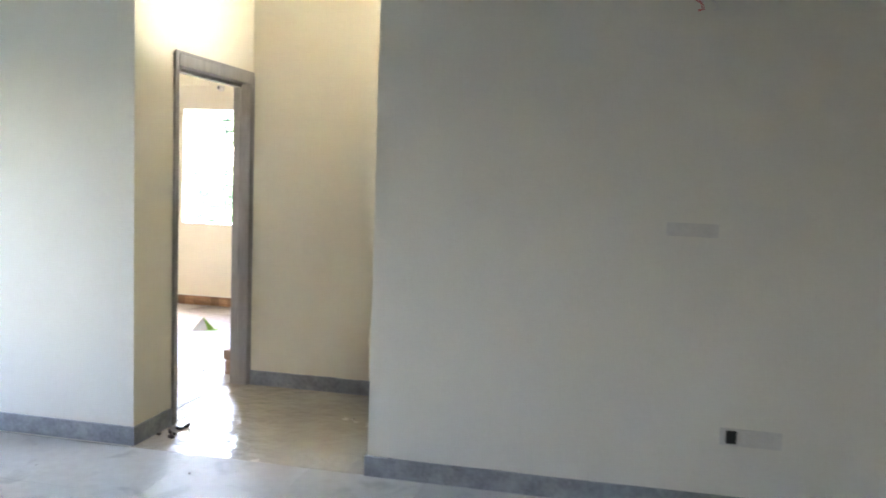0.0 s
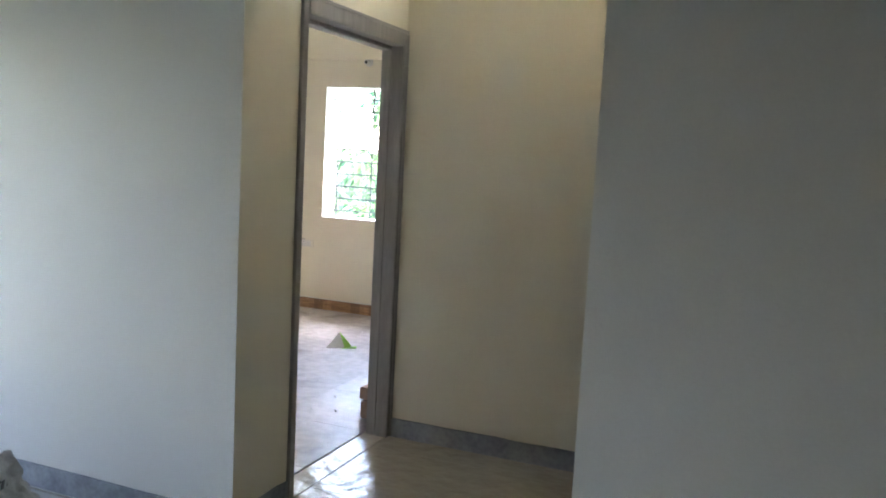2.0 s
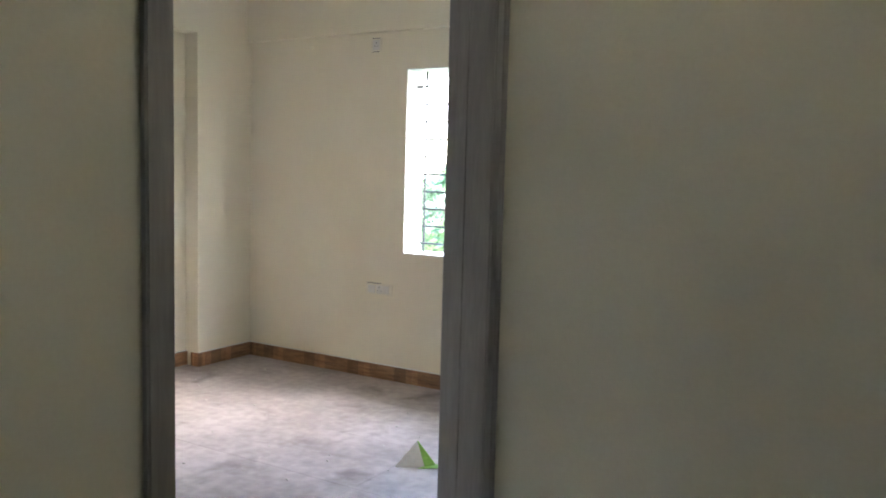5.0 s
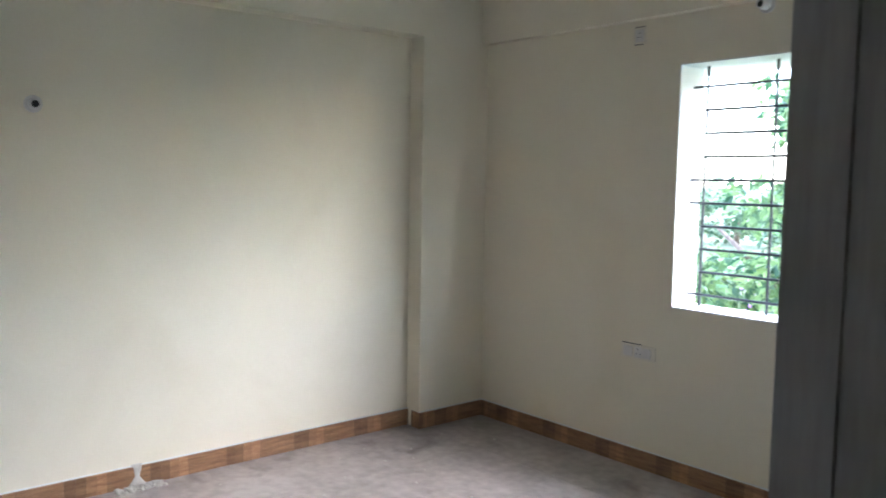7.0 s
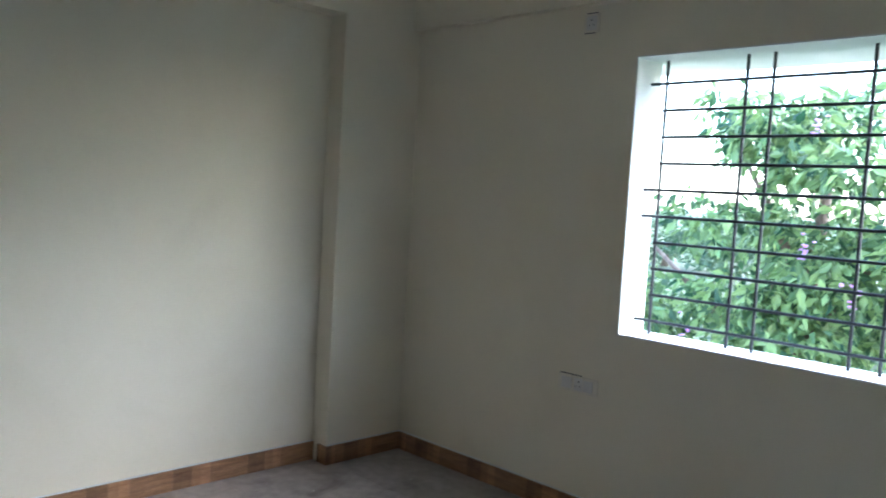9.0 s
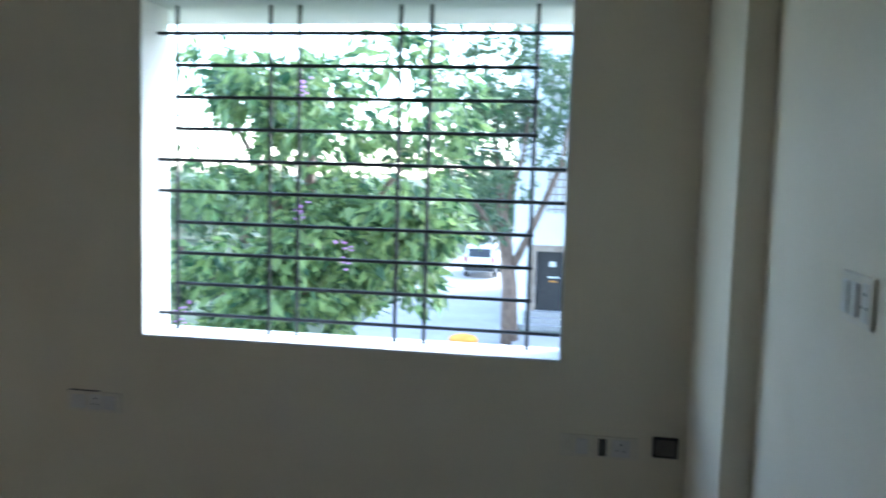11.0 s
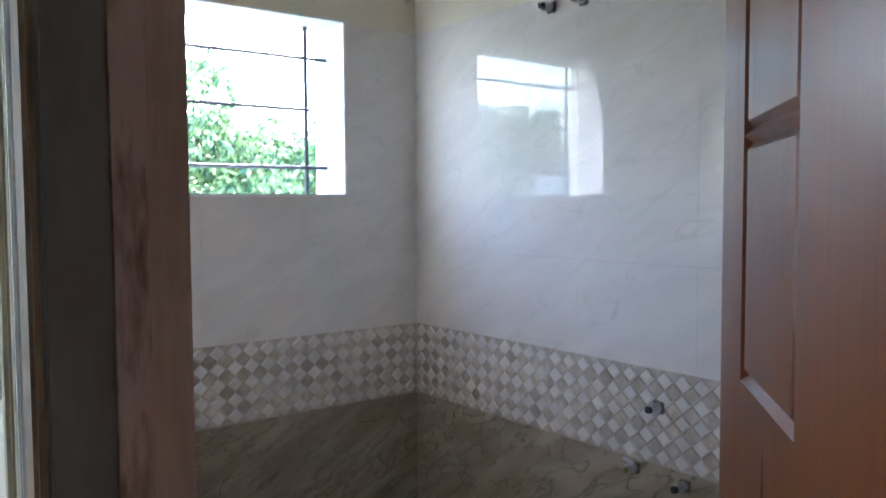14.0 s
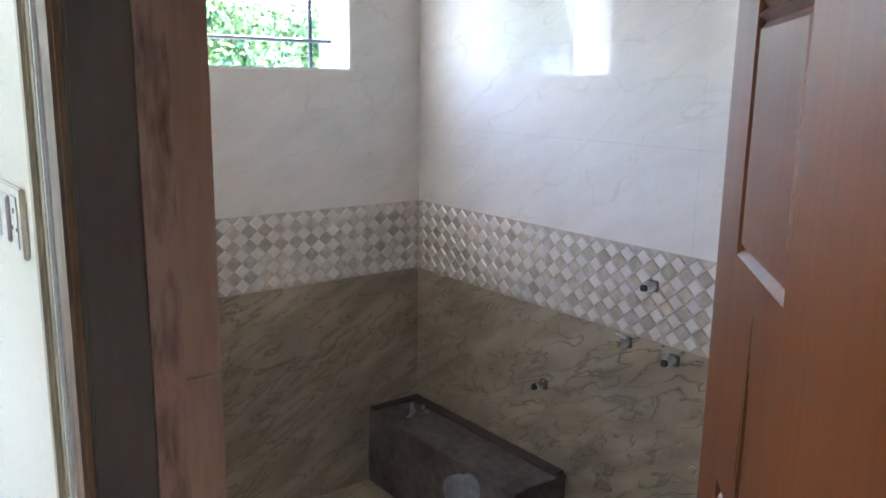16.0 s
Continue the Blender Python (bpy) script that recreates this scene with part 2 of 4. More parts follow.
def cracked_stone(name, dark, light, deep=0.58, rough=0.3, relief=0.7, width=0.035, scale=7.0):
    """Stone-look tile with long creases; darker colour adds relief shade, or plain streaks when flat."""
    m, n, l, p = nodes_of(name)
    geo = n.new("ShaderNodeNewGeometry")
    along, squeeze, turn = n.new("ShaderNodeVectorMath"), n.new("ShaderNodeVectorMath"), n.new("ShaderNodeVectorMath")
    along.operation, squeeze.operation, turn.operation = "DOT_PRODUCT", "SCALE", "ADD"
    along.inputs[1].default_value = (-0.55, 0.55, 1.15)
    squeeze.inputs[0].default_value = (-0.75, 0.75, 1.45)
    l.new(geo.outputs["Position"], along.inputs[0])
    l.new(along.outputs["Value"], squeeze.inputs["Scale"])
    l.new(geo.outputs["Position"], turn.inputs[0])
    l.new(squeeze.outputs[0], turn.inputs[1])
    broad, crease = n.new("ShaderNodeTexNoise"), n.new("ShaderNodeTexNoise")
    broad.inputs["Scale"].default_value, broad.inputs["Detail"].default_value = 5.0, 8.0
    crease.inputs["Scale"].default_value, crease.inputs["Detail"].default_value, crease.inputs["Distortion"].default_value = scale, 2.5, 0.35
    for t in (broad, crease):
        l.new(turn.outputs[0], t.inputs["Vector"])
    centre, away, ridge = n.new("ShaderNodeMath"), n.new("ShaderNodeMath"), n.new("ShaderNodeMapRange")
    centre.operation, away.operation = "SUBTRACT", "ABSOLUTE"
    centre.inputs[1].default_value = 0.52
    l.new(crease.outputs["Fac"], centre.inputs[0])
    l.new(centre.outputs[0], away.inputs[0])
    ridge.inputs["From Max"].default_value = width
    l.new(away.outputs[0], ridge.inputs["Value"])
    ramp = n.new("ShaderNodeValToRGB")
    ramp.color_ramp.elements[0].position, ramp.color_ramp.elements[1].position = 0.35, 0.65
    ramp.color_ramp.elements[0].color, ramp.color_ramp.elements[1].color = (*dark, 1), (*light, 1)
    l.new(broad.outputs["Fac"], ramp.inputs[0])
    mix = n.new("ShaderNodeMix")
    mix.data_type = "RGBA"
    # Crease shade of the relief is painted in by darkening the colour.
    mix.inputs["A"].default_value = (dark[0] * deep, dark[1] * deep, dark[2] * deep * 0.96, 1)
    l.new(ramp.outputs[0], mix.inputs["B"])
    l.new(ridge.outputs[0], mix.inputs["Factor"])
    l.new(mix.outputs["Result"], p.inputs["Base Color"])
    p.inputs["Roughness"].default_value = rough
    b = n.new("ShaderNodeBump")
    b.inputs["Strength"].default_value, b.inputs["Distance"].default_value = relief, 0.006
    l.new(ridge.outputs[0], b.inputs["Height"])
    l.new(b.outputs[0], p.inputs["Normal"])
    return m


TILE_DARK = cracked_stone("rough_brown_stone_tile", (0.285, 0.228, 0.16), (0.41, 0.34, 0.245), 0.84, 0.3, 1.0, 0.03, 7.5)
TILE_LIGHT = cracked_stone("glossy_cream_marble_tile", (0.735, 0.695, 0.65), (0.795, 0.755, 0.71), 0.95, 0.02, 0.0, 0.012, 2.6)
LEAVES = leaf_material("broad_green_leaves", (0.02, 0.07, 0.035), (0.20, 0.34, 0.15))
LEAVES_FAR = leaf_material("dull_green_leaves", (0.05, 0.10, 0.06), (0.12, 0.20, 0.115))


# ---- mesh helpers ----
def box(bm, x0, x1, y0, y1, z0, z1):
    v = [bm.verts.new((x, y, z)) for z in (z0, z1) for x, y in ((x0, y0), (x1, y0), (x1, y1), (x0, y1))]
    for q in ((3, 2, 1, 0), (4, 5, 6, 7), (0, 1, 5, 4), (1, 2, 6, 5), (2, 3, 7, 6), (3, 0, 4, 7)):
        bm.faces.new([v[i] for i in q])
    return v


def boxes(*rows):
    bm = bmesh.new()
    for r in rows:
        box(bm, *r)
    return bm


def bevelled(bm, width, segments=2):
    bmesh.ops.bevel(bm, geom=list(bm.edges), offset=width, segments=segments, affect="EDGES", clamp_overlap=True)
    return bm


def tube(bm, path, radius, sides=8, caps=True):
    """A round bar along a list of points; radius may be a list."""
    rings = []
    radii = radius if isinstance(radius, (list, tuple)) else [radius] * len(path)
    pts = [Vector(p) for p in path]
    for i, p in enumerate(pts):
        d = (pts[min(i + 1, len(pts) - 1)] - pts[max(i - 1, 0)]).normalized()
        a = d.orthogonal().normalized() if i == 0 else (last_a - d * last_a.dot(d)).normalized()
        last_a = a
        b = d.cross(a)
        rings.append([bm.verts.new(p + radii[i] * (math.cos(k) * a + math.sin(k) * b))
                      for k in (2 * math.pi * s / sides for s in range(sides))])
    for r0, r1 in zip(rings, rings[1:]):
        for s in range(sides):
            bm.faces.new((r0[s], r0[(s + 1) % sides], r1[(s + 1) % sides], r1[s]))
    if caps:
        bm.faces.new(rings[0][::-1])
        bm.faces.new(rings[-1])
    return bm


def lathe(bm, origin, axis, rows, sides=18):
    """A turned body: rows of (distance along the axis, radius)."""
    axis = Vector(axis).normalized()
    a = axis.orthogonal().normalized()
    b = axis.cross(a)
    rings = [[bm.verts.new(Vector(origin) + axis * h + r * (math.cos(k) * a + math.sin(k) * b))
              for k in (2 * math.pi * i / sides for i in range(sides))] for h, r in rows]
    for p, q in zip(rings, rings[1:]):
        for i in range(sides):
            bm.faces.new((p[i], p[(i + 1) % sides], q[(i + 1) % sides], q[i]))
    bm.faces.new(rings[0][::-1]), bm.faces.new(rings[-1])
    return bm


def to_mesh(name, bm, material, smooth=False):
    me = bpy.data.meshes.new(name)
    bmesh.ops.recalc_face_normals(bm, faces=bm.faces)
    bm.to_mesh(me)
    bm.free()
    me.materials.append(material)
    if smooth:
        me.polygons.foreach_set("use_smooth", [True] * len(me.polygons))
    return me


def part(name, bm, material, parent=None, label="", smooth=False):
    ob = new(name, to_mesh(name, bm, material, smooth))
    if parent:
        ob.parent = parent
    if label:
        ob["label"] = label
    return ob


def thing(name, at, label, category, group="", rz=0.0):
    ob = new(name)
    ob.empty_display_size = 0.05
    ob.matrix_basis = pose(*at, 0, 0, rz)
    return tagged(ob, label, category, group)


def structure(name, bm, material, label, category):
    return tagged(part(name, bm, material), label, category, kind="structure")


def piece(name, mesh, parent, m):
    ob = new(name, mesh)
    ob.parent = parent
    ob.matrix_basis = m
    return ob


# ---- plan, in metres ----
NORTH, WEST, EAST, BED = 4.20, -3.69, -0.132, 0.008
SOUTH_IN, TOP, BEAM = 0.13, 2.90, 2.36
BATH_E, BATH_S = 1.446, 1.50
WIN = (-2.165, -0.63, 0.888, 2.115)
BWIN = (0.42, 1.155, 1.524, 2.116)
OUT = 4.40
DOOR = (0.368, 1.355, 2.12)
BDOOR = (1.77, 2.63, 2.09)
FAN = (0.803, 2.348, 0.078)


def wall_x(bm, x0, x1, y0, y1, z0, z1, holes):
    """A wall along x with square holes (x0, x1, z0, z1)."""
    at = x0
    for a, b, c, d in sorted(holes):
        if a > at:
            box(bm, at, a, y0, y1, z0, z1)
        if c > z0:
            box(bm, a, b, y0, y1, z0, c)
        if d < z1:
            box(bm, a, b, y0, y1, d, z1)
        at = b
    if x1 > at:
        box(bm, at, x1, y0, y1, z0, z1)
    return bm


def wall_y(bm, x0, x1, y0, y1, z0, z1, holes):
    at = y0
    for a, b, c, d in sorted(holes):
        if a > at:
            box(bm, x0, x1, at, a, z0, z1)
        if c > z0:
            box(bm, x0, x1, a, b, z0, c)
        if d < z1:
            box(bm, x0, x1, a, b, d, z1)
        at = b
    if y1 > at:
        box(bm, x0, x1, at, y1, z0, z1)
    return bm


def ring_plate(bm, x0, x1, z0, z1, y0, y1, cx, cz, r, n=32):
    """A square plate of wall with a round hole through it."""
    def rim(a):
        dx, dz = math.cos(a), math.sin(a)
        k = min(((x1 - cx) if dx > 0 else (cx - x0)) / max(abs(dx), 1e-6), ((z1 - cz) if dz > 0 else (cz - z0)) / max(abs(dz), 1e-6))
        return cx + k * dx, cz + k * dz
    corners = [math.atan2(z - cz, x - cx) for x in (x0, x1) for z in (z0, z1)]
    angles = sorted([2 * math.pi * i / n - math.pi for i in range(n)] + corners)
    rows = []
    for a in angles:
        ox, oz = rim(a)
        ix, iz = cx + r * math.cos(a), cz + r * math.sin(a)
        rows.append([bm.verts.new(p) for p in ((ox, y0, oz), (ix, y0, iz), (ix, y1, iz), (ox, y1, oz))])
    for p, q in zip(rows, rows[1:] + rows[:1]):
        for i in range(3):
            bm.faces.new((p[i], p[i + 1], q[i + 1], q[i]))
    return bm


# ---- large structure ----
floor = structure("floor", boxes((-4.0, 4.9, -6.2, OUT, -0.25, -0.012)), GROUT, "cement bed with grout under dusty floor tiles", "floor")

structure("wall_north", wall_x(bmesh.new(), WEST - 0.15, EAST / 2, NORTH, OUT, -0.25, TOP, [WIN]), CREAM,
          "cream painted bedroom wall with barred window opening", "wall")
bn = wall_x(bmesh.new(), EAST / 2, 0.68, NORTH + 0.012, OUT, -0.25, TOP, [(BWIN[0], 0.68, BWIN[2], BWIN[3])])
box(bn, 0.68, 0.95, NORTH + 0.012, OUT, -0.25, BWIN[2])
box(bn, 0.68, 0.95, NORTH + 0.012, OUT, BWIN[3], 2.23)
ring_plate(bn, 0.68, 0.95, 2.23, 2.50, NORTH + 0.012, OUT, *FAN)
box(bn, 0.68, 0.95, NORTH + 0.012, OUT, 2.50, TOP)
wall_x(bn, 0.95, BATH_E + 0.2, NORTH + 0.012, OUT, -0.25, TOP, [(0.95, BWIN[1], BWIN[2], BWIN[3])])
wall_bath_north = structure("wall_north_bath", bn, CREAM, "cream upper bathroom wall with window and vent hole", "wall")
structure("wall_west", boxes((WEST - 0.15, WEST, -0.0, NORTH, -0.25, TOP)), CREAM, "cream painted bedroom wall with faint stains", "wall")
structure("column_north_west", boxes((WEST, -3.565, 3.685, NORTH, -0.012, TOP)), CREAM, "cream plastered corner column", "column")
structure("column_north_east", boxes((-0.208, EAST, 3.58, NORTH, -0.012, TOP)), CREAM, "cream plastered corner column", "column")
structure("beam_west", boxes((WEST, -3.565, SOUTH_IN, 3.685, BEAM, TOP)), CREAM, "cream plastered ceiling beam", "beam")
structure("beam_north", boxes((-3.565, -0.208, NORTH - 0.05, NORTH, BEAM, TOP)), CREAM, "cream plastered ceiling beam", "beam")
structure("beam_north_bath", boxes((0.0, BATH_E, NORTH - 0.10, NORTH + 0.012, 2.385 + 0.11, TOP)), CREAM, "cream plastered bathroom beam", "beam")
structure("wall_south_bedroom", boxes((WEST, EAST, 0.0, SOUTH_IN, -0.25, TOP)), OFFWHITE,
          "off-white painted living room wall in daylight", "wall")
structure("wall_corner_skin", boxes((EAST, 0.0, -0.003, 0.0, -0.012, TOP)), OFFWHITE, "off-white paint skin on wall corner", "wall")
structure("wall_partition", wall_y(bmesh.new(), EAST, 0.0, 0.0, NORTH, -0.25, TOP,
          [(DOOR[0], DOOR[1], -0.012, DOOR[2]), (BDOOR[0], BDOOR[1], -0.012, BDOOR[2])]), CREAM,
          "cream painted partition wall with two door openings", "wall")
structure("wall_passage_end", boxes((0.0, BATH_E + 0.2, 1.36, BATH_S - 0.012, -0.25, TOP)), CREAM, "cream painted wall closing the passage", "wall")
# The high opening is added out of view to brighten the passage.
structure("wall_passage_east", wall_y(bmesh.new(), 1.311, BATH_E + 0.2, -0.036, 1.36, -0.25, TOP, [(0.4, 1.05, 2.25, 2.75)]), CREAM, "cream passage side wall with added unseen opening for light", "wall")
structure("wall_living_north", boxes((BATH_E + 0.2, 4.7, -0.036, 0.12, -0.25, TOP)), OFFWHITE, "off-white living room wall in shade", "wall")
structure("wall_living_corner", boxes((1.311, 4.7, -0.039, -0.036, -0.012, TOP)), OFFWHITE, "off-white paint skin on wall corner", "wall")
structure("wall_bath_east", boxes((BATH_E + 0.012, BATH_E + 0.2, BATH_S - 0.012, NORTH + 0.012, -0.25, TOP)), CREAM, "cream bathroom wall above the tiles", "wall")
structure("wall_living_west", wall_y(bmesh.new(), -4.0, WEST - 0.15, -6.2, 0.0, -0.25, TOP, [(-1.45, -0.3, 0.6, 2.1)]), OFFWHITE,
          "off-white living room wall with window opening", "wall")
# South and east walls are unseen; their dark warm colour limits bounced light.
structure("wall_living_south", wall_x(bmesh.new(), WEST - 0.15, 4.9, -6.2, -6.0, -0.25, TOP, []), UNSEEN_WALL, "unseen living room wall, darkened to cut bounce light", "wall")
structure("wall_living_east", boxes((4.7, 4.9, -6.0, 0.12, -0.25, TOP)), UNSEEN_WALL, "unseen living room wall, darkened to cut bounce light", "wall")
structure("window_sunshade", boxes((WIN[0] - 0.35, WIN[1] + 0.35, OUT, 4.80, WIN[3] + 0.012, WIN[3] + 0.09)), WHITE, "white painted concrete sunshade slab over window", "sunshade")
structure("ceiling", boxes((-4.0, 4.9, -6.2, OUT, TOP, TOP + 0.15)), CEILING, "white painted concrete ceiling", "ceiling")

# ---- floors ----
TILE = 0.6


def tile_mesh(name, w, d, h, material, bevel=0.0006):
    bm = boxes((-w / 2, w / 2, -d / 2, d / 2, -h, 0))
    top = [e for e in bm.edges if all(v.co.z > -1e-6 for v in e.verts)]
    bmesh.ops.bevel(bm, geom=top, offset=bevel, segments=1, affect="EDGES")
    return to_mesh(name, bm, material)


def pave(x0, x1, y0, y1, material, name, level=0.0):
    """Square floor tiles over a rectangle, cut at its far edges."""
    cache = {}
    y = y0
    while y < y1 - 0.02:
        d = min(TILE, y1 - y)
        x = x0
        while x < x1 - 0.02:
            w = min(TILE, x1 - x)
            key = (round(w, 3), round(d, 3))
            if key not in cache:
                cache[key] = tile_mesh(name, w - 0.001, d - 0.001, 0.012 + level, material)
            piece(name, cache[key], floor, pose(x + w / 2, y + d / 2, level))
            x += TILE
        y += TILE


pave(WEST, EAST, SOUTH_IN, NORTH, FLOOR_BED, "bedroom_tile", BED)
pave(0.0, 1.311, -0.036, 1.36, FLOOR_PASSAGE, "passage_tile")
pave(-3.8, 4.7, -6.0, -0.036, FLOOR_LIVING, "living_tile")
pave(0.0, BATH_E, BATH_S, NORTH, TILE_DARK, "bathroom_tile")
for n, (a, b) in (("sill_entry", DOOR[:2]), ("sill_bath", BDOOR[:2])):
    structure(n, boxes((EAST, 0.0, a, b, -0.012, BED - 0.005)), FLOOR_PASSAGE, "dusty worn door threshold strip", "threshold")

# ---- skirting ----
skirt_long = 0.40


def skirting_mesh(length):
    """A wood-look tile: two long staves, then four short upright ones."""
    bm = bmesh.new()
    h, t, g = 0.098, 0.009, 0.0008
    half = length * 0.52
    box(bm, g, half - g, 0, t, 0, h * 0.48)
    box(bm, g, half - g, 0, t * 1.03, h * 0.48 + g, h)
    w = (length - half) / 4
    for i in range(4):
        box(bm, half + i * w + g * 0.4, half + (i + 1) * w - g * 0.4, 0, t * (1 + 0.02 * (i % 2)), 0, h)
    return to_mesh("skirting_tile", bm, SKIRT_WOOD)


def run_skirting(parent, x, y, heading, length):
    """Tiles along a wall from (x, y); the wall is on the right of the heading's left normal."""
    full = skirting_mesh(skirt_long)
    at = 0.0
    while at < length - 0.01:
        n = min(skirt_long, length - at)
        me = full if n > skirt_long - 1e-4 else skirting_mesh(n)
        c, s = math.cos(radians(heading)), math.sin(radians(heading))
        piece("skirting_tile", me, parent, pose(x + at * c, y + at * s, BED + random.uniform(-0.001, 0.001), 0, 0, heading))
        at += skirt_long
    return parent


bed_skirting = structure("baseboard", boxes((-3.564, -0.209, NORTH - 0.006, NORTH, 0, 0.112)), WHITE,
                         "wood-look tile skirting set in rough plaster", "skirting")
run_skirting(bed_skirting, -0.208, NORTH - 0.006, 180, 3.565 - 0.208)
west_skirting = structure("baseboard_west", boxes((WEST, WEST + 0.006, SOUTH_IN, 3.685, 0, 0.112)), WHITE,
                          "wood-look tile skirting with chipped plaster edge", "skirting")
run_skirting(west_skirting, WEST + 0.006, 3.685, 270, 3.55)
column_skirting = structure("baseboard_column", boxes((-3.565, -3.559, 3.684, NORTH, 0, 0.112)), WHITE,
                            "wood-look tile skirting round the column", "skirting")
run_skirting(column_skirting, -3.559, NORTH - 0.006, 270, 0.518)
run_skirting(column_skirting, -3.559, 3.685, 180, 0.075)
east_skirting = structure("baseboard_east", boxes((EAST - 0.006, EAST, 2.72, 3.58, 0, 0.112)), WHITE,
                          "wood-look tile skirting beside bathroom door", "skirting")
run_skirting(east_skirting, EAST - 0.006, 2.72, 90, 0.86)


def cement_skirting(name, x0, x1, y0, y1):
    bm = boxes((x0, x1, y0, y1, 0, 0.1))
    cuts = 14
    long_edges = [e for e in bm.edges if (e.verts[0].co - e.verts[1].co).length > 0.25]
    bmesh.ops.subdivide_edges(bm, edges=long_edges, cuts=cuts, use_grid_fill=True)
    for v in bm.verts:
        if v.co.z > 0.05:
            v.co.z += 0.006 * noise.noise(v.co * 9)
    structure(name, bm, CEMENT, "rough grey cement skirting with dabs", "skirting")


cement_skirting("baseboard_living", -3.8, 0.012, -0.015, -0.003)
cement_skirting("baseboard_door", 0.0, 0.012, -0.003, DOOR[0])
cement_skirting("baseboard_passage", 0.0, 1.311, 1.348, 1.36)
cement_skirting("baseboard_shade", 1.299, 4.7, -0.051, -0.039)
cement_skirting("baseboard_corner", 1.299, 1.311, -0.039, 1.348)


# ---- window reveals, sills and iron grilles ----
def reveal(name, w, label):
    a, b, c, d = w
    bm = boxes((a, a + 0.006, NORTH + 0.001, OUT, c, d), (b - 0.006, b, NORTH + 0.001, OUT, c, d),
               (a + 0.006, b - 0.006, NORTH + 0.001, OUT, d - 0.006, d), (a + 0.006, b - 0.006, NORTH + 0.001, OUT, c, c + 0.008))
    return structure(name, bm, WHITE, label, "window")


reveal("window_1", WIN, "white painted window reveal and sill")
reveal("window_2", BWIN, "white painted bathroom window reveal and sill")


def bar(parent, name, path, r):
    return part(name, tube(bmesh.new(), path, r, 8), IRON, parent)


def grille(at, w, uprights, levels, long_levels, label):
    g = thing("window_grille", (w[0], at, w[2]), label, "window grille")
    wide, high = w[1] - w[0], w[3] - w[2]
    for x in uprights:
        bar(g, "upright_bar", [(x, 0, 0.0), (x, 0, high - 0.004)], 0.0075)
    for i, z in enumerate(levels):
        far = i in long_levels
        x0, x1 = (0.004, wide - 0.004) if far else (uprights[0] - 0.004, uprights[-1] + 0.012)
        bar(g, "cross_bar", [(x0, -0.013, z), (x1, -0.013, z)], 0.0068)
    return g


pitch = 0.1165
grille(4.335, WIN, [0.075, 0.44, 0.55, 0.925, 1.035, 1.41], [0.071 + pitch * i for i in range(10)], {0, 4, 5, 9},
       "dark iron window grille with ten cross bars")
grille(4.335, BWIN, [0.10, 0.655], [0.10, 0.30, 0.475], {0, 2}, "dark iron bathroom window grille")

# ---- door frames ----
entry = thing("door_frame", (EAST / 2, (DOOR[0] + DOOR[1]) / 2, 0), "grey primed wooden door frame without a door", "door frame")


def frame_member(name, rows, material, parent, bevel=0.004, label=""):
    """A straight moulded length made of abutting strips, in world metres."""
    bm = boxes(*rows)
    bevelled(bm, bevel, 2)
    bm.transform(parent.matrix_basis.inverted())
    return part(name, bm, material, parent, label)


a, b, top = DOOR
frame_member("jamb", [(-0.062, 0.010, a + 0.001, a + 0.048, 0, top - 0.004)], FRAME_GREY, entry)
frame_member("jamb", [(-0.062, 0.010, b - 0.045, b - 0.001, 0, top - 0.004)], FRAME_GREY, entry)
frame_member("door_stop", [(-0.118, -0.060, a + 0.001, a + 0.082, 0, top - 0.004)], FRAME_GREY, entry)
frame_member("door_stop", [(-0.118, -0.060, b - 0.042, b - 0.001, 0, top - 0.004)], FRAME_GREY, entry)
frame_member("head", [(-0.061, 0.011, a + 0.046, b - 0.043, top - 0.07, top - 0.003)], FRAME_GREY, entry)
frame_member("head_stop", [(-0.118, -0.059, a + 0.080, b - 0.040, top - 0.09, top - 0.003)], FRAME_GREY, entry)
frame_member("bead", [(0.008, 0.017, a - 0.004, a + 0.012, 0, top)], FRAME_GREY, entry, 0.003)
frame_member("bead", [(0.008, 0.017, a - 0.004, b - 0.002, top - 0.006, top + 0.010)], FRAME_GREY, entry, 0.003)
frame_member("bead", [(-0.001, 0.017, b - 0.014, b + 0.003, 0, top - 0.008)], FRAME_GREY, entry, 0.003)

bath_frame = thing("door_frame", (EAST / 2, (BDOOR[0] + BDOOR[1]) / 2, 0), "unfinished brown wooden bathroom door frame with beading", "door frame")
c, d, btop = BDOOR
IN = 2.552
# Deep shade on this inner face is put into the jamb's colour.
frame_member("jamb", [(-0.139, -0.080, IN, d - 0.001, 0, btop - 0.004)], FRAME_SHADED, bath_frame, 0.003, "grey-brown jamb with shade in its colour")
frame_member("rebate", [(-0.081, -0.045, IN + 0.006, d - 0.001, 0, btop - 0.004)], FRAME_STAINED, bath_frame, 0.003, "rough red-brown wood with plaster marks")
frame_member("tile_edge", [(-0.046, -0.004, IN + 0.013, d - 0.001, 0, 1.19), (-0.046, -0.004, IN + 0.013, d - 0.001, 1.193, btop - 0.004)],
             FRAME_LIGHT, bath_frame, 0.002, "pale pink tile edging")
frame_member("casing", [(-0.150, -0.137, IN + 0.002, IN + 0.044, 0, btop)], FRAME_WOOD, bath_frame, 0.004, "brown moulded casing")
frame_member("filler", [(-0.153, -0.132, IN + 0.047, IN + 0.056, 0, btop)], WHITE, bath_frame, 0.002, "white filler strip")
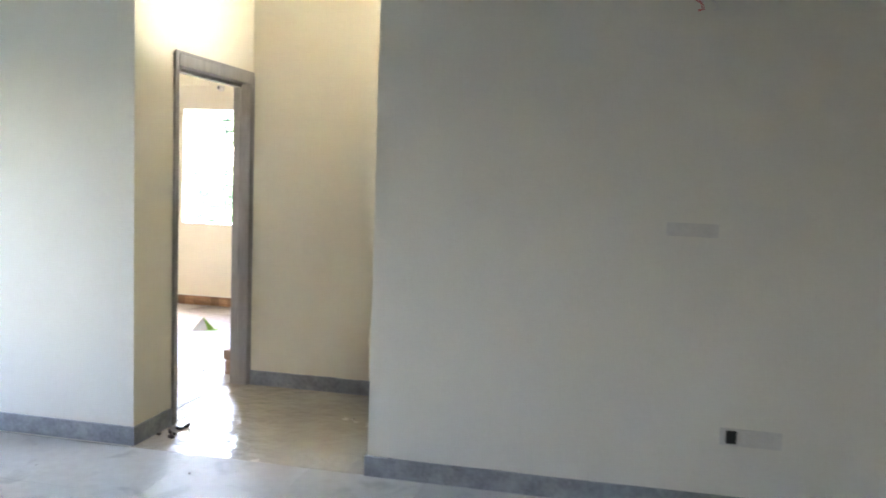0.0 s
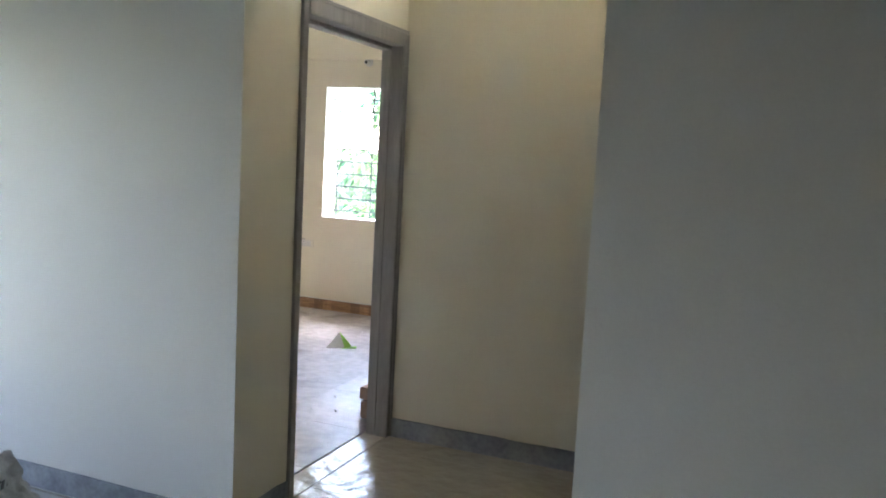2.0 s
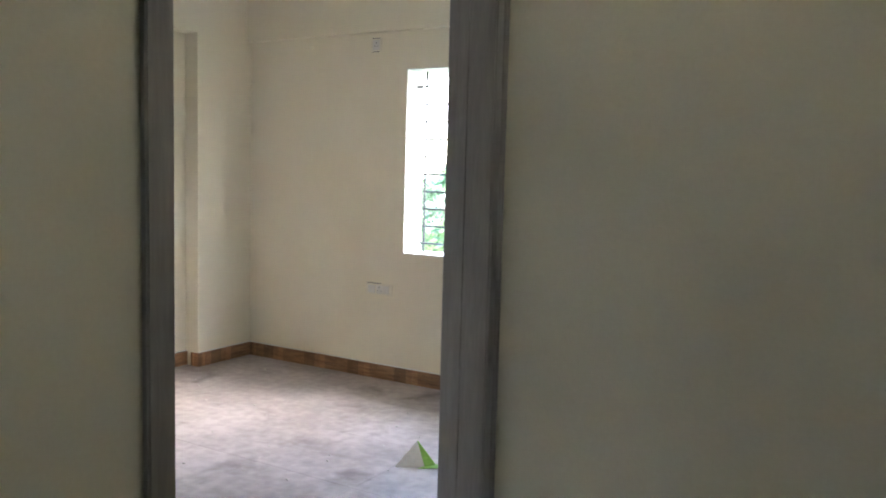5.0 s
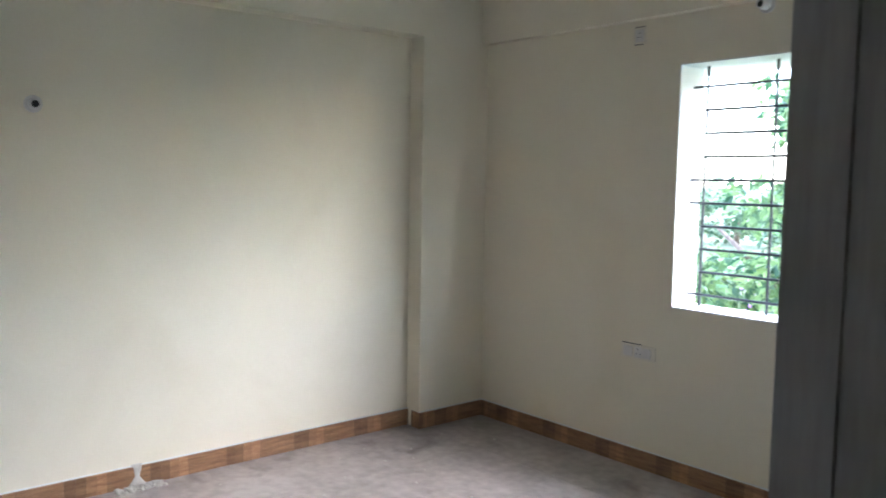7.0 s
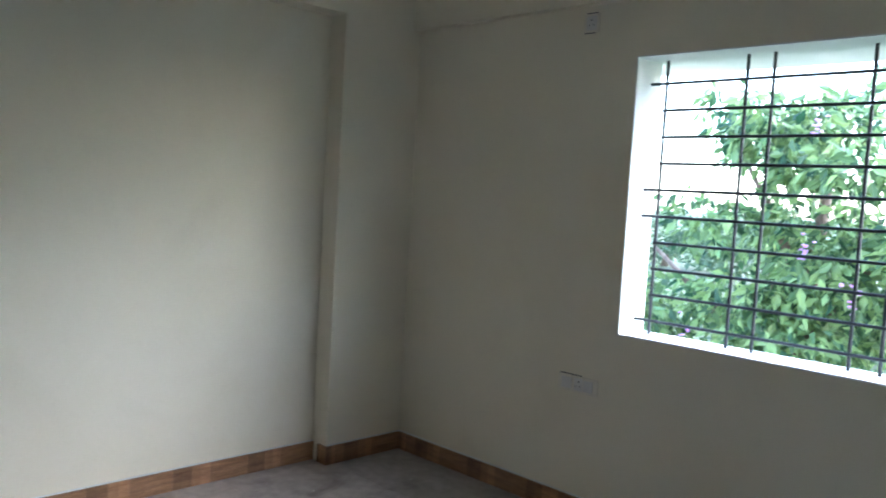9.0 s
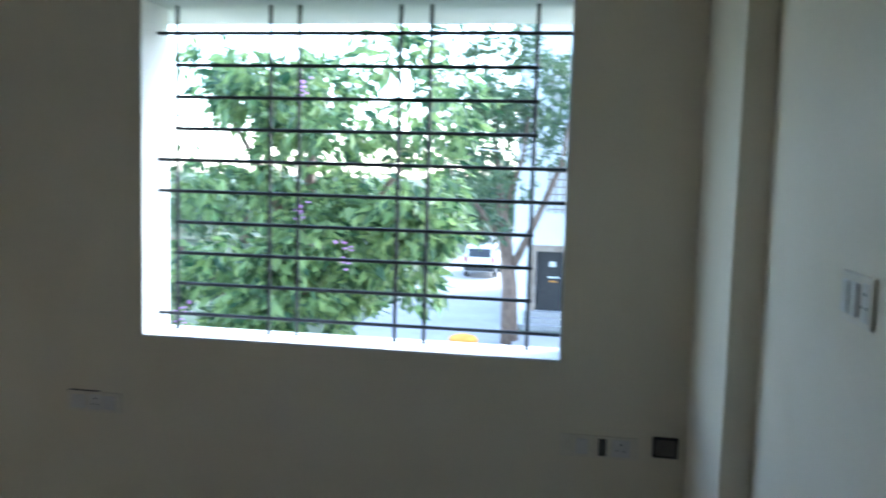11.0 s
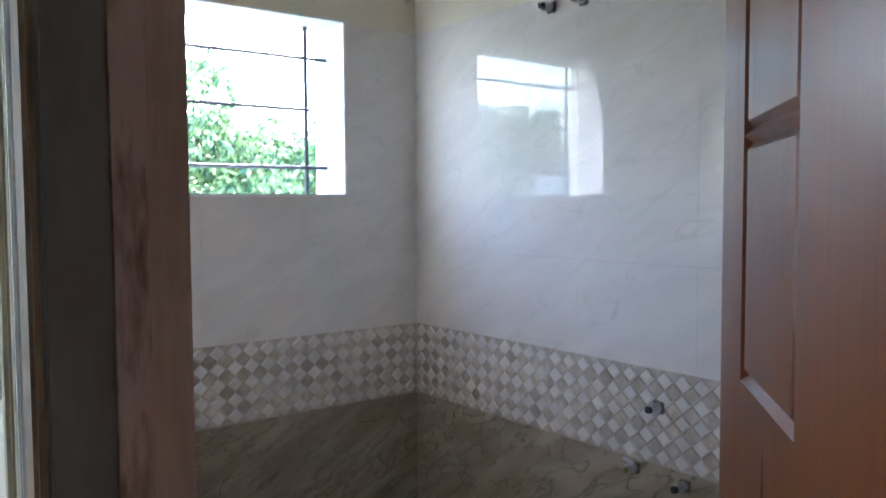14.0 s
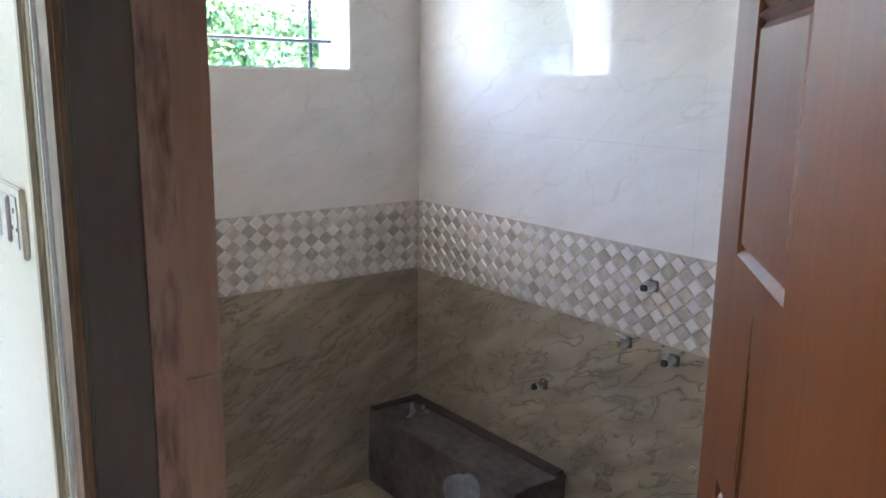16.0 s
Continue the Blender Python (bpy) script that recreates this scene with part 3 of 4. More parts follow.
frame_member("beading", [(-0.152, -0.132, IN + 0.060, IN + 0.079, 0, btop + 0.02), (-0.158, -0.132, IN + 0.077, IN + 0.096, 0, btop + 0.02)],
             BEADING, bath_frame, 0.004, "olive wooden beading")
frame_member("jamb", [(-0.139, -0.004, c + 0.001, c + 0.06, 0, btop - 0.004)], FRAME_WOOD, bath_frame, 0.003)
frame_member("head", [(-0.138, -0.004, c + 0.058, IN + 0.004, btop - 0.07, btop - 0.003)], FRAME_WOOD, bath_frame, 0.003)


# ---- bathroom door leaf ----
def door_leaf():
    leaf = thing("panel_door", (0.006, 1.832, 0.012), "glossy red-brown panelled bathroom door standing half open", "door", rz=42.2)
    wide, high, thick = 0.64, 2.0, 0.034
    us = [0, 0.10, 0.21, 0.336, 0.532, wide]
    zs = [0, 0.22, 1.09, 1.325, 1.548, 1.89, high]
    bm = bmesh.new()
    v = {(i, k, s): bm.verts.new((u, s * thick, z)) for i, u in enumerate(us) for k, z in enumerate(zs) for s in (0, 1)}
    panels = []
    for i in range(len(us) - 1):
        for k in range(len(zs) - 1):
            back = bm.faces.new((v[i, k, 0], v[i + 1, k, 0], v[i + 1, k + 1, 0], v[i, k + 1, 0]))
            front = bm.faces.new((v[i, k, 1], v[i, k + 1, 1], v[i + 1, k + 1, 1], v[i + 1, k, 1]))
            if i == 3 and k in (1, 3, 4):
                panels += [front, back]
    for i in range(len(us) - 1):
        for k in (0, len(zs) - 1):
            bm.faces.new((v[i, k, 0], v[i, k, 1], v[i + 1, k, 1], v[i + 1, k, 0]))
    for k in range(len(zs) - 1):
        for i in (0, len(us) - 1):
            bm.faces.new((v[i, k, 0], v[i, k, 1], v[i, k + 1, 1], v[i, k + 1, 0]))
    bmesh.ops.recalc_face_normals(bm, faces=bm.faces)
    bmesh.ops.inset_individual(bm, faces=panels, thickness=0.009, depth=-0.007)
    bmesh.ops.inset_individual(bm, faces=panels, thickness=0.010, depth=0.006)
    part("leaf", bm, LEAF_WOOD, leaf)
    for z in (0.25, 1.0, 1.75):
        hinge = boxes((-0.006, 0.03, -0.003, 0.0, z - 0.05, z + 0.05))
        tube(hinge, [(-0.004, -0.004, z - 0.05), (-0.004, -0.004, z + 0.05)], 0.005)
        part("hinge", hinge, STEEL, leaf)
    return leaf


door_leaf()


# ---- wiring points ----
def wall_plate(name, at, rz, wide, high, label, modules=(), material=DUSTY_PLASTIC, marks=()):
    """A flush plate on a wall; it faces -y before turning. modules: (x0, x1, kind)."""
    p = thing(name, at, label, "electrical outlet" if name == "socket_plate" else "switch", rz=rz)
    part("plate", bevelled(boxes((-wide / 2, wide / 2, -0.007, 0.0, -high / 2, high / 2)), 0.002), material, p)
    for x0, x1, kind in modules:
        if kind == "hole":
            part("switch_slot", bevelled(boxes((x0, x1, -0.009, -0.006, -high * 0.38, high * 0.38)), 0.001), BLACK, p, "empty black module slot")
        elif kind == "rocker":
            part("rocker", bevelled(boxes((x0, x1, -0.012, -0.006, -high * 0.34, high * 0.34)), 0.002), PLASTIC, p)
        elif kind == "socket":
            part("socket_face", bevelled(boxes((x0, x1, -0.0085, -0.006, -high * 0.38, high * 0.38)), 0.0015), PLASTIC, p)
            m = (x0 + x1) / 2
            for dx, dz, r in ((0, 0.014, 0.0036), (-0.011, -0.008, 0.0028), (0.011, -0.008, 0.0028)):
                part("pin_hole", tube(bmesh.new(), [(m + dx, -0.0092, dz), (m + dx, -0.007, dz)], r, 10), BLACK, p)
    for x0, x1, z0, z1 in marks:
        part("cut_mark", boxes((x0, x1, -0.0082, -0.001, z0, z1)), INK, p, "dark cut line in the plaster")
    return p


wall_plate("socket_plate", (-2.355, NORTH, 0.628), 0, 0.222, 0.078, "paint-smeared white socket plate with dark cut line", [(-0.09, -0.03, "rocker"), (-0.02, 0.03, "socket"), (0.035, 0.085, "rocker")],
           marks=[(-0.10, 0.02, 0.040, 0.043)])
wall_plate("socket_plate", (-2.412, NORTH, 2.281), 0, 0.085, 0.085, "small square white socket under the beam", [(-0.028, 0.028, "socket")], marks=[(-0.03, 0.03, 0.043, 0.046), (-0.035, 0.02, -0.046, -0.043)])
wall_plate("socket_plate", (-0.492, NORTH, 0.607), 0, 0.262, 0.078, "cream socket plate with one empty slot", [(-0.075, -0.035, "rocker"), (0.0, 0.026, "hole"), (0.045, 0.105, "socket")])
wall_plate("switch_plate", (EAST, 2.885, 1.325), 270, 0.15, 0.085, "white switch plate smeared with plaster", [(-0.062, -0.03, "rocker"), (-0.022, 0.016, "rocker"), (0.026, 0.06, "socket")])
wall_plate("socket_plate", (2.776, -0.039, 1.285), 0, 0.222, 0.06, "long narrow white plate on living room wall", [(-0.09, 0.09, "rocker")], PLASTIC)
wall_plate("socket_plate", (3.078, -0.039, 0.372), 0, 0.262, 0.078, "long cream socket plate with empty slot", [(-0.105, -0.06, "hole"), (-0.03, 0.02, "rocker"), (0.04, 0.10, "rocker")], PLASTIC)
wall_plate("socket_plate", (1.191, NORTH + 0.012, 2.30), 0, 0.085, 0.085, "square white geyser socket on bathroom wall", [(-0.03, 0.03, "socket")])

tv_box = thing("junction_box", (-0.272, NORTH, 0.621), "dark metal junction box recessed in plaster", "junction box")
part("rim", bevelled(boxes((-0.042, 0.042, -0.006, 0.0, -0.036, 0.036)), 0.002), BLACK, tv_box)
part("cover", bevelled(boxes((-0.032, 0.032, -0.010, -0.005, -0.027, 0.027)), 0.002), SLATE, tv_box)


def bulb_holder(at, rz):
    h = thing("lamp_holder", at, "white angled bulb holder without a bulb", "lamp holder", rz=rz)
    part("base", lathe(bmesh.new(), (0, 0, 0), (0, -1, 0), [(0, 0.038), (0.010, 0.038), (0.014, 0.034)], 24), PLASTIC, h)
    ax = Vector((-0.08, -1.0, -0.06))
    part("socket_tube", lathe(bmesh.new(), (0, -0.012, 0), ax, [(0, 0.026), (0.01, 0.024), (0.052, 0.022), (0.054, 0.0205), (0.054, 0.0165), (0.02, 0.016)], 24), PLASTIC, h, smooth=True)
    part("contact", lathe(bmesh.new(), (0, -0.012, 0), ax, [(0.021, 0.0155), (0.046, 0.0155)], 20), BLACK, h, "black lamp cap contact")
    return h


bulb_holder((-1.72, NORTH, 2.335), 0)
bulb_holder((WEST, 1.60, 1.825), 90)
for dx, label in ((0.0, "loose red electric wire end"), (0.06, "loose white electric wire end")):
    w = thing("wire_end", (2.74 + dx, -0.039, 2.255), label, "wire")
    part("wire", tube(bmesh.new(), [(0, 0.002, 0.02), (-0.01, -0.03, 0.02), (0.01, -0.05, 0.0), (0.02, -0.045, -0.025), (0.0, -0.05, -0.03)], 0.004, 6),
         WIRE_RED if dx == 0 else PLASTIC, w)
w = thing("wire_end", (0.655, NORTH + 0.012, 2.255), "short red wire beside vent hole", "wire")
part("wire", tube(bmesh.new(), [(0, 0.002, 0), (0.004, -0.02, 0.004), (0.018, -0.025, 0.012), (0.03, -0.022, 0.03)], 0.0022, 6), WIRE_RED, w)

# ---- loose things ----
plank = thing("leaning_board", (-1.452, -0.03, 0.0), "plaster-splashed grey board leaning on living room wall", "board")
bm = bevelled(boxes((-0.36, 0.0, -0.022, 0.014, 0.075, 0.375)), 0.004)
bm.transform(pose(0, 0, 0, -3, 0, 0))
part("board", bm, BOARD, plank)
part("foot_block", bevelled(boxes((-0.34, 0.006, -0.045, 0.01, 0, 0.072)), 0.006), BOARD, plank, "plaster-splashed timber foot")
carton = thing("flat_box", (-1.49, -0.165, 0), "flat white cardboard box with raised lid", "box", rz=14)
part("tray", bevelled(boxes((-0.16, 0.055, -0.06, 0.06, 0, 0.05)), 0.006), PAPER_W, carton)
part("lid", bevelled(boxes((-0.15, 0.045, -0.05, 0.05, 0.05, 0.062)), 0.005), PAPER_W, carton)
part("lid_print", boxes((-0.13, 0.01, -0.03, 0.03, 0.0615, 0.0630)), PVC, carton, "pale grey printed patch")


def sack():
    """A slumped paper sack: folded mouth rim on one side, body sloping away from its peak."""
    s = thing("cement_sack", (-0.885, -0.27, 0), "crumpled half-empty white and blue cement sack", "sack", rz=10)
    s.scale = (0.88, 0.88, 0.88)
    def crumple(q, k):
        return k * Vector((noise.noise(q * 11), noise.noise(q * 11 + Vector((5, 0, 0))), noise.noise(q * 11 + Vector((0, 9, 0))))) \
            + 0.5 * k * Vector((noise.noise(q * 27), noise.noise(q * 27 + Vector((3, 0, 0))), noise.noise(q * 27 + Vector((0, 2, 0)))))
    nx, ny = 44, 36
    bm = bmesh.new()
    grid = []
    for i in range(nx + 1):
        u = i / nx
        x = -0.17 + 0.32 * u
        ridge = 0.17 * math.exp(-(u / 0.4) ** 2) + 0.125 * (1 - u ** 5)
        half = 0.115 + 0.02 * math.sin(3 * u)
        row = []
        for k in range(ny + 1):
            w = k / ny
            a = math.pi * w
            y = -half * math.cos(a)
            z = ridge * 0.88 * math.sin(a) ** 0.75
            q = Vector((x + 0.38 * z * (1 - u), y + 0.25 * z, z))
            q += crumple(q, 0.034) * min(1, 0.2 + z * 7)
            q.z = max(q.z, 0.001)
            row.append(bm.verts.new(q))
        grid.append(row)
    for i in range(nx):
        for k in range(ny):
            bm.faces.new((grid[i][k], grid[i + 1][k], grid[i + 1][k + 1], grid[i][k + 1]))
    bm.faces.new(grid[-1])
    bm.faces.new(grid[0][::-1])
    body = part("sack_body", bm, SACK, s, smooth=True)
    body.data.materials.append(SACK_BLUE)
    body.data.materials.append(INK)
    for f in body.data.polygons:
        c = f.center
        if c.z < 0.062 + 0.012 * noise.noise(c * 9) and c.y < 0:
            f.material_index = 1
        elif -0.09 < c.x < 0.01 and 0.10 < c.z < 0.18 and c.y < 0.02 and noise.noise(c * 60) > 0.12:
            f.material_index = 2
    rim = [(-0.215, -0.14, 0.015), (-0.18, -0.115, 0.08), (-0.135, -0.075, 0.17), (-0.095, -0.015, 0.255), (-0.07, 0.03, 0.275)]
    f = tube(bmesh.new(), [Vector(p).lerp(Vector(q), t / 4) for p, q in zip(rim, rim[1:]) for t in range(4)], 0.021, 12)
    for v in f.verts:
        v.co += crumple(v.co, 0.018)
        v.co.z = max(v.co.z, 0.001)
    part("mouth_rim", f, SACK, s, "white folded paper rim", smooth=True)
    for name, material, shift, label in (("mouth_lining", SACK_BLUE, 0.0, "blue printed inside of the mouth"), ("mouth_flap", SACK, -0.05, "loose white paper flap")):
        bm = bmesh.new()
        rows = []
        for i in range(15):
            u = i / 14
            a = Vector((-0.17, -0.12, 0.03)).lerp(Vector((-0.09, 0.03, 0.29)), u)
            b = Vector((-0.235 + shift * 0.3, -0.05 + shift, 0.002)).lerp(Vector((-0.15, 0.07, 0.15 + shift)), u)
            row = []
            for k in range(11):
                q = a.lerp(b, k / 10) + Vector((-0.03, -0.01, 0.02)) * math.sin(math.pi * k / 10)
                q += crumple(q, 0.03)
                q.z = max(q.z, 0.001)
                row.append(bm.verts.new(q))
            rows.append(row)
        for p, q in zip(rows, rows[1:]):
            for k in range(10):
                bm.faces.new((p[k], q[k], q[k + 1], p[k + 1]))
        bmesh.ops.solidify(bm, geom=list(bm.faces), thickness=0.004)
        part(name, bm, material, s, label, smooth=True)
    return s


sack()

card = thing("torn_carton", (-1.20, 2.93, BED), "torn green and white carton standing on edge", "carton")
card.scale = (0.8, 0.8, 0.8)


def flap(name, corners, thick, material, label):
    """A thin stiff sheet with three or four corners."""
    bm = bmesh.new()
    lower = [bm.verts.new(p) for p in corners]
    upper = [bm.verts.new((p[0], p[1], p[2] + thick)) for p in corners]
    bm.faces.new(lower[::-1]), bm.faces.new(upper)
    for i in range(len(corners)):
        k = (i + 1) % len(corners)
        bm.faces.new((lower[i], lower[k], upper[k], upper[i]))
    part(name, bm, material, card, label)


flap("front_flap", [(-0.10, -0.10, 0.002), (0.05, 0.0, 0.002), (-0.05, 0.06, 0.13)], 0.003, PAPER_W, "white inner face")
flap("green_flap", [(0.05, 0.0, 0.003), (0.10, 0.04, 0.02), (-0.048, 0.064, 0.134)], 0.004, PAPER_G, "bright green printed edge")
flap("green_flap", [(0.03, -0.04, 0.002), (0.15, 0.05, 0.002), (0.13, 0.09, 0.012), (0.05, 0.02, 0.006)], 0.003, PAPER_G, "bright green printed edge")

for i, (x, y, z, rz) in enumerate(((-0.215, 1.625, BED, 2), (-0.22, 1.64, BED + 0.102, -8))):
    bk = thing("brick", (x, y, z), "loose red-brown brick stacked behind door jamb", "brick", "bricks by the door", rz=rz)
    part("brick_body", bevelled(boxes((-0.05, 0.05, -0.11, 0.11, 0, 0.10 if i == 0 else 0.07)), 0.006), BRICK, bk)

# plaster crumbs and dust flecks on the floors
rng = random.Random(5)


def crumbs(name, n, x0, x1, y0, y1, size, material, label, level=0.0):
    bm = bmesh.new()
    for _ in range(n):
        x, y, s = rng.uniform(x0, x1), rng.uniform(y0, y1), size * rng.uniform(0.3, 1.0)
        m = pose(x, y, level + s * 0.2, rng.uniform(0, 40), rng.uniform(0, 40), rng.uniform(0, 360)) @ Matrix.Diagonal((s, s * rng.uniform(0.4, 1), s * 0.5, 1))
        bmesh.ops.create_icosphere(bm, subdivisions=1, radius=0.5, matrix=m)
    tagged(part(name, bm, material), label, "debris", kind="stuff")


crumbs("plaster_crumbs", 110, -3.5, -0.3, 0.4, 4.0, 0.022, PLASTER, "pale plaster crumbs scattered on bedroom floor", BED)
crumbs("dirt_crumbs", 26, -2.0, 1.2, -1.2, 0.9, 0.022, SLATE, "dark dirt crumbs on living room floor")
crumbs("plaster_heap", 140, WEST + 0.016, WEST + 0.09, 1.90, 2.14, 0.035, PLASTER, "small heap of white plaster against skirting", BED)

crumbs("leaf_litter", 7, 0.03, 0.17, 0.14, 0.40, 0.055, SLATE, "dark dry scraps by the door frame")
smear = thing("plaster_smear", (WEST + 0.015, 2.02, BED), "white plaster smear over wooden skirting tile", "plaster")
bm = lathe(bmesh.new(), (0, 0, 0), (0, 0, 1), [(0, 0.05), (0.02, 0.03), (0.05, 0.016), (0.09, 0.020), (0.112, 0.026)], 14)
for v in bm.verts:
    v.co.x = v.co.x * 0.25 + 0.003 * noise.noise(v.co * 60)
    v.co.y += 0.012 * noise.noise(v.co * 40)
part("smear", bm, PLASTER, smear, smooth=True)

# ---- bathroom tiling ----
ROW, COL = 0.275, 0.405


def cut(rect, hole):
    """The parts of a rectangle (a0, a1, z0, z1) that lie outside a hole."""
    a0, a1, z0, z1 = rect
    h0, h1, k0, k1 = hole
    if h1 <= a0 or h0 >= a1 or k1 <= z0 or k0 >= z1:
        return [rect]
    out = []
    if k0 > z0:
        out.append((a0, a1, z0, k0))
    if k1 < z1:
        out.append((a0, a1, k1, z1))
    z0, z1 = max(z0, k0), min(z1, k1)
    if h0 > a0:
        out.append((a0, h0, z0, z1))
    if h1 < a1:
        out.append((h1, a1, z0, z1))
    return out


def tile_wall(parent, axis, start, end, z0, z1, row, holes, material, name, first):
    """Tiles on the north (axis x) or east (axis y) bathroom wall."""
    z = z0
    while z < z1 - 0.01:
        zt = min(z + row, z1)
        a = first
        while a < end:
            lo, hi = max(a, start), min(a + COL, end)
            if hi - lo > 0.012:
                rects = [(lo, hi, z, zt)]
                for h in holes:
                    rects = [r for q in rects for r in cut(q, h)]
                for a0, a1, b0, b1 in rects:
                    g = 0.00012
                    if min(a1 - a0, b1 - b0) < 0.008:
                        continue
                    w, hgt = a1 - a0 - 2 * g, b1 - b0 - 2 * g
                    bm = boxes((-w / 2, w / 2, 0, 0.011, -hgt / 2, hgt / 2))
                    front = [e for e in bm.edges if all(v.co.y < 1e-6 for v in e.verts)]
                    bmesh.ops.bevel(bm, geom=front, offset=0.0002, segments=1, affect="EDGES")
                    me = to_mesh(name, bm, material)
                    m = pose((a0 + a1) / 2, NORTH, (b0 + b1) / 2) if axis == "x" else pose(BATH_E, (a0 + a1) / 2, (b0 + b1) / 2, 0, 0, 270)
                    piece(name, me, parent, m)
            a += COL
        z = zt


T0, T1, T2 = 0.805, 1.061, 2.106
wall_be = bpy.data.objects["wall_bath_east"]
wall_bn = bpy.data.objects["wall_north_bath"]
tile_wall(wall_bn, "x", 0.0, BATH_E, T1, T2, ROW, [BWIN], TILE_LIGHT, "wall_tile", BATH_E - 4 * COL)
tile_wall(wall_bn, "x", 0.0, BATH_E, 0.0, T0, 0.2684, [], TILE_DARK, "dado_tile", BATH_E - 4 * COL)
tile_wall(wall_be, "y", BATH_S, NORTH, T1, T2, ROW, [], TILE_LIGHT, "wall_tile", 3.408 - 5 * COL)
tile_wall(wall_be, "y", BATH_S, NORTH, 0.0, T0, 0.2684, [], TILE_DARK, "dado_tile", 3.408 - 5 * COL)
structure("band_backing_north", boxes((0.0, BATH_E, NORTH + 0.002, NORTH + 0.012, T0, T1)), BAND_BASE, "beige backing of diamond tile band", "tile band")
structure("band_backing_east", boxes((BATH_E + 0.002, BATH_E + 0.012, BATH_S, NORTH, T0, T1)), BAND_BASE, "beige backing of diamond tile band", "tile band")


def diamond_mesh(w, h, depth, material):
    """A pillowed diamond with sloping rims."""
    bm = bmesh.new()
    rim = [bm.verts.new((x * w / 2, 0, z * h / 2)) for x, z in ((1, 0), (0, 1), (-1, 0), (0, -1))]
    inner = [bm.verts.new((x * w * 0.40, -depth, z * h * 0.40)) for x, z in ((1, 0), (0, 1), (-1, 0), (0, -1))]
    for i in range(4):
        bm.faces.new((rim[i], rim[(i + 1) % 4], inner[(i + 1) % 4], inner[i]))
    bm.faces.new(inner)
    return to_mesh("diamond", bm, material)


DW, ROWS = 0.0565, 5
DH = (T1 - T0) / ROWS
pale_diamond = diamond_mesh(DW * 0.985, DH * 0.985, 0.006, BAND_DIAMOND)
beige_diamond = diamond_mesh(DW * 0.985, DH * 0.985, 0.0035, BAND_BASE)
band_n, band_e = bpy.data.objects["band_backing_north"], bpy.data.objects["band_backing_east"]
for i in range(26):
    for k in range(ROWS):
        for step, level, mesh in ((0.5, 0.5, pale_diamond), (1.0, 1.0, beige_diamond)):
            z = T0 + DH * (k + level)
            if level == 1.0 and k == ROWS - 1:
                continue
            if BATH_E - DW * (i + step) > 0.04:
                piece("diamond", mesh, band_n, pose(BATH_E - DW * (i + step), NORTH + 0.002, z))
            piece("diamond", mesh, band_e, pose(BATH_E + 0.002, NORTH - DW * (i + step), z, 0, 0, 270))
structure("wall_bath_south", boxes((0.0, BATH_E, BATH_S - 0.012, BATH_S, 0, T2)), TILE_LIGHT, "cream tiled bathroom wall", "wall")
structure("wall_bath_west", wall_y(bmesh.new(), 0.0, 0.012, BATH_S, NORTH, 0, T2, [(BDOOR[0], BDOOR[1], 0, BDOOR[2])]), TILE_LIGHT, "cream tiled bathroom wall with door opening", "wall")

# ---- plumbing ----


def stub(at, label, tap=False):
    """A capped pipe outlet in the east wall, pointing -x."""
    s = thing("pipe_outlet", at, label, "pipe outlet")
    part("collar", bevelled(boxes((-0.010, 0.0, -0.016, 0.016, -0.016, 0.016)), 0.003), SLATE, s, "dark chipped mortar collar")
    part("nipple", lathe(bmesh.new(), (-0.006, 0, 0), (-1, 0, 0), [(0, 0.013), (0.034, 0.013), (0.036, 0.012), (0.036, 0.009), (0.02, 0.009)], 16), STEEL, s)
    part("plug", bevelled(boxes((-0.055, -0.038, -0.008, 0.008, -0.008, 0.008)), 0.002), BRASS if tap else BLACK, s)
    if tap:
        part("valve_handle", tube(bmesh.new(), [(-0.03, -0.018, 0.02), (-0.03, 0.018, 0.026)], 0.005, 8), STEEL, s)
    return s


for y, z, tap in ((3.508, 2.07, 0), (3.382, 2.068, 0), (3.112, 2.095, 0), (3.112, 0.962, 0), (3.190, 0.783, 1), (3.029, 0.774, 0), (3.510, 0.555, 0)):
    stub((BATH_E, y, z), "short metal pipe outlet with dark collar" if not tap else "metal pipe outlet with small valve", tap)

spout = thing("wall_pipe", (BATH_E, 4.13, 2.25), "chrome wall pipe with valve above tiles", "pipe")
spout.scale = (1.35, 1.35, 1.35)
part("pipe", tube(bmesh.new(), [(0.012, -0.10, 0.035), (-0.02, -0.10, 0.03), (-0.03, -0.07, 0.012), (-0.03, 0.03, 0.0)], 0.011, 12), PVC, spout, smooth=True)
part("nut", tube(bmesh.new(), [(-0.03, -0.035, 0.008), (-0.03, -0.005, 0.004)], 0.016, 6), BRASS, spout)
part("valve", tube(bmesh.new(), [(-0.03, 0.01, 0.002), (-0.03, 0.05, -0.002)], 0.014, 12), STEEL, spout, smooth=True)
part("handle", bevelled(boxes((-0.036, -0.024, 0.036, 0.046, -0.03, 0.045)), 0.003), STEEL, spout)

ledge = thing("plinth", (1.335, 3.78, 0), "low black cement plinth in bathroom corner", "plinth")
bm = boxes((1.223 - 1.335, BATH_E - 1.335 - 0.001, 3.40 - 3.78, NORTH - 3.78 - 0.001, 0, 0.288))
bmesh.ops.subdivide_edges(bm, edges=list(bm.edges), cuts=6, use_grid_fill=True)
for v in bm.verts:
    if v.co.z > 0.01:
        v.co += 0.006 * Vector((noise.noise(v.co * 11), noise.noise(v.co * 11 + Vector((3, 1, 0))), noise.noise(v.co * 13)))
part("plinth_body", bm, SLATE, ledge)
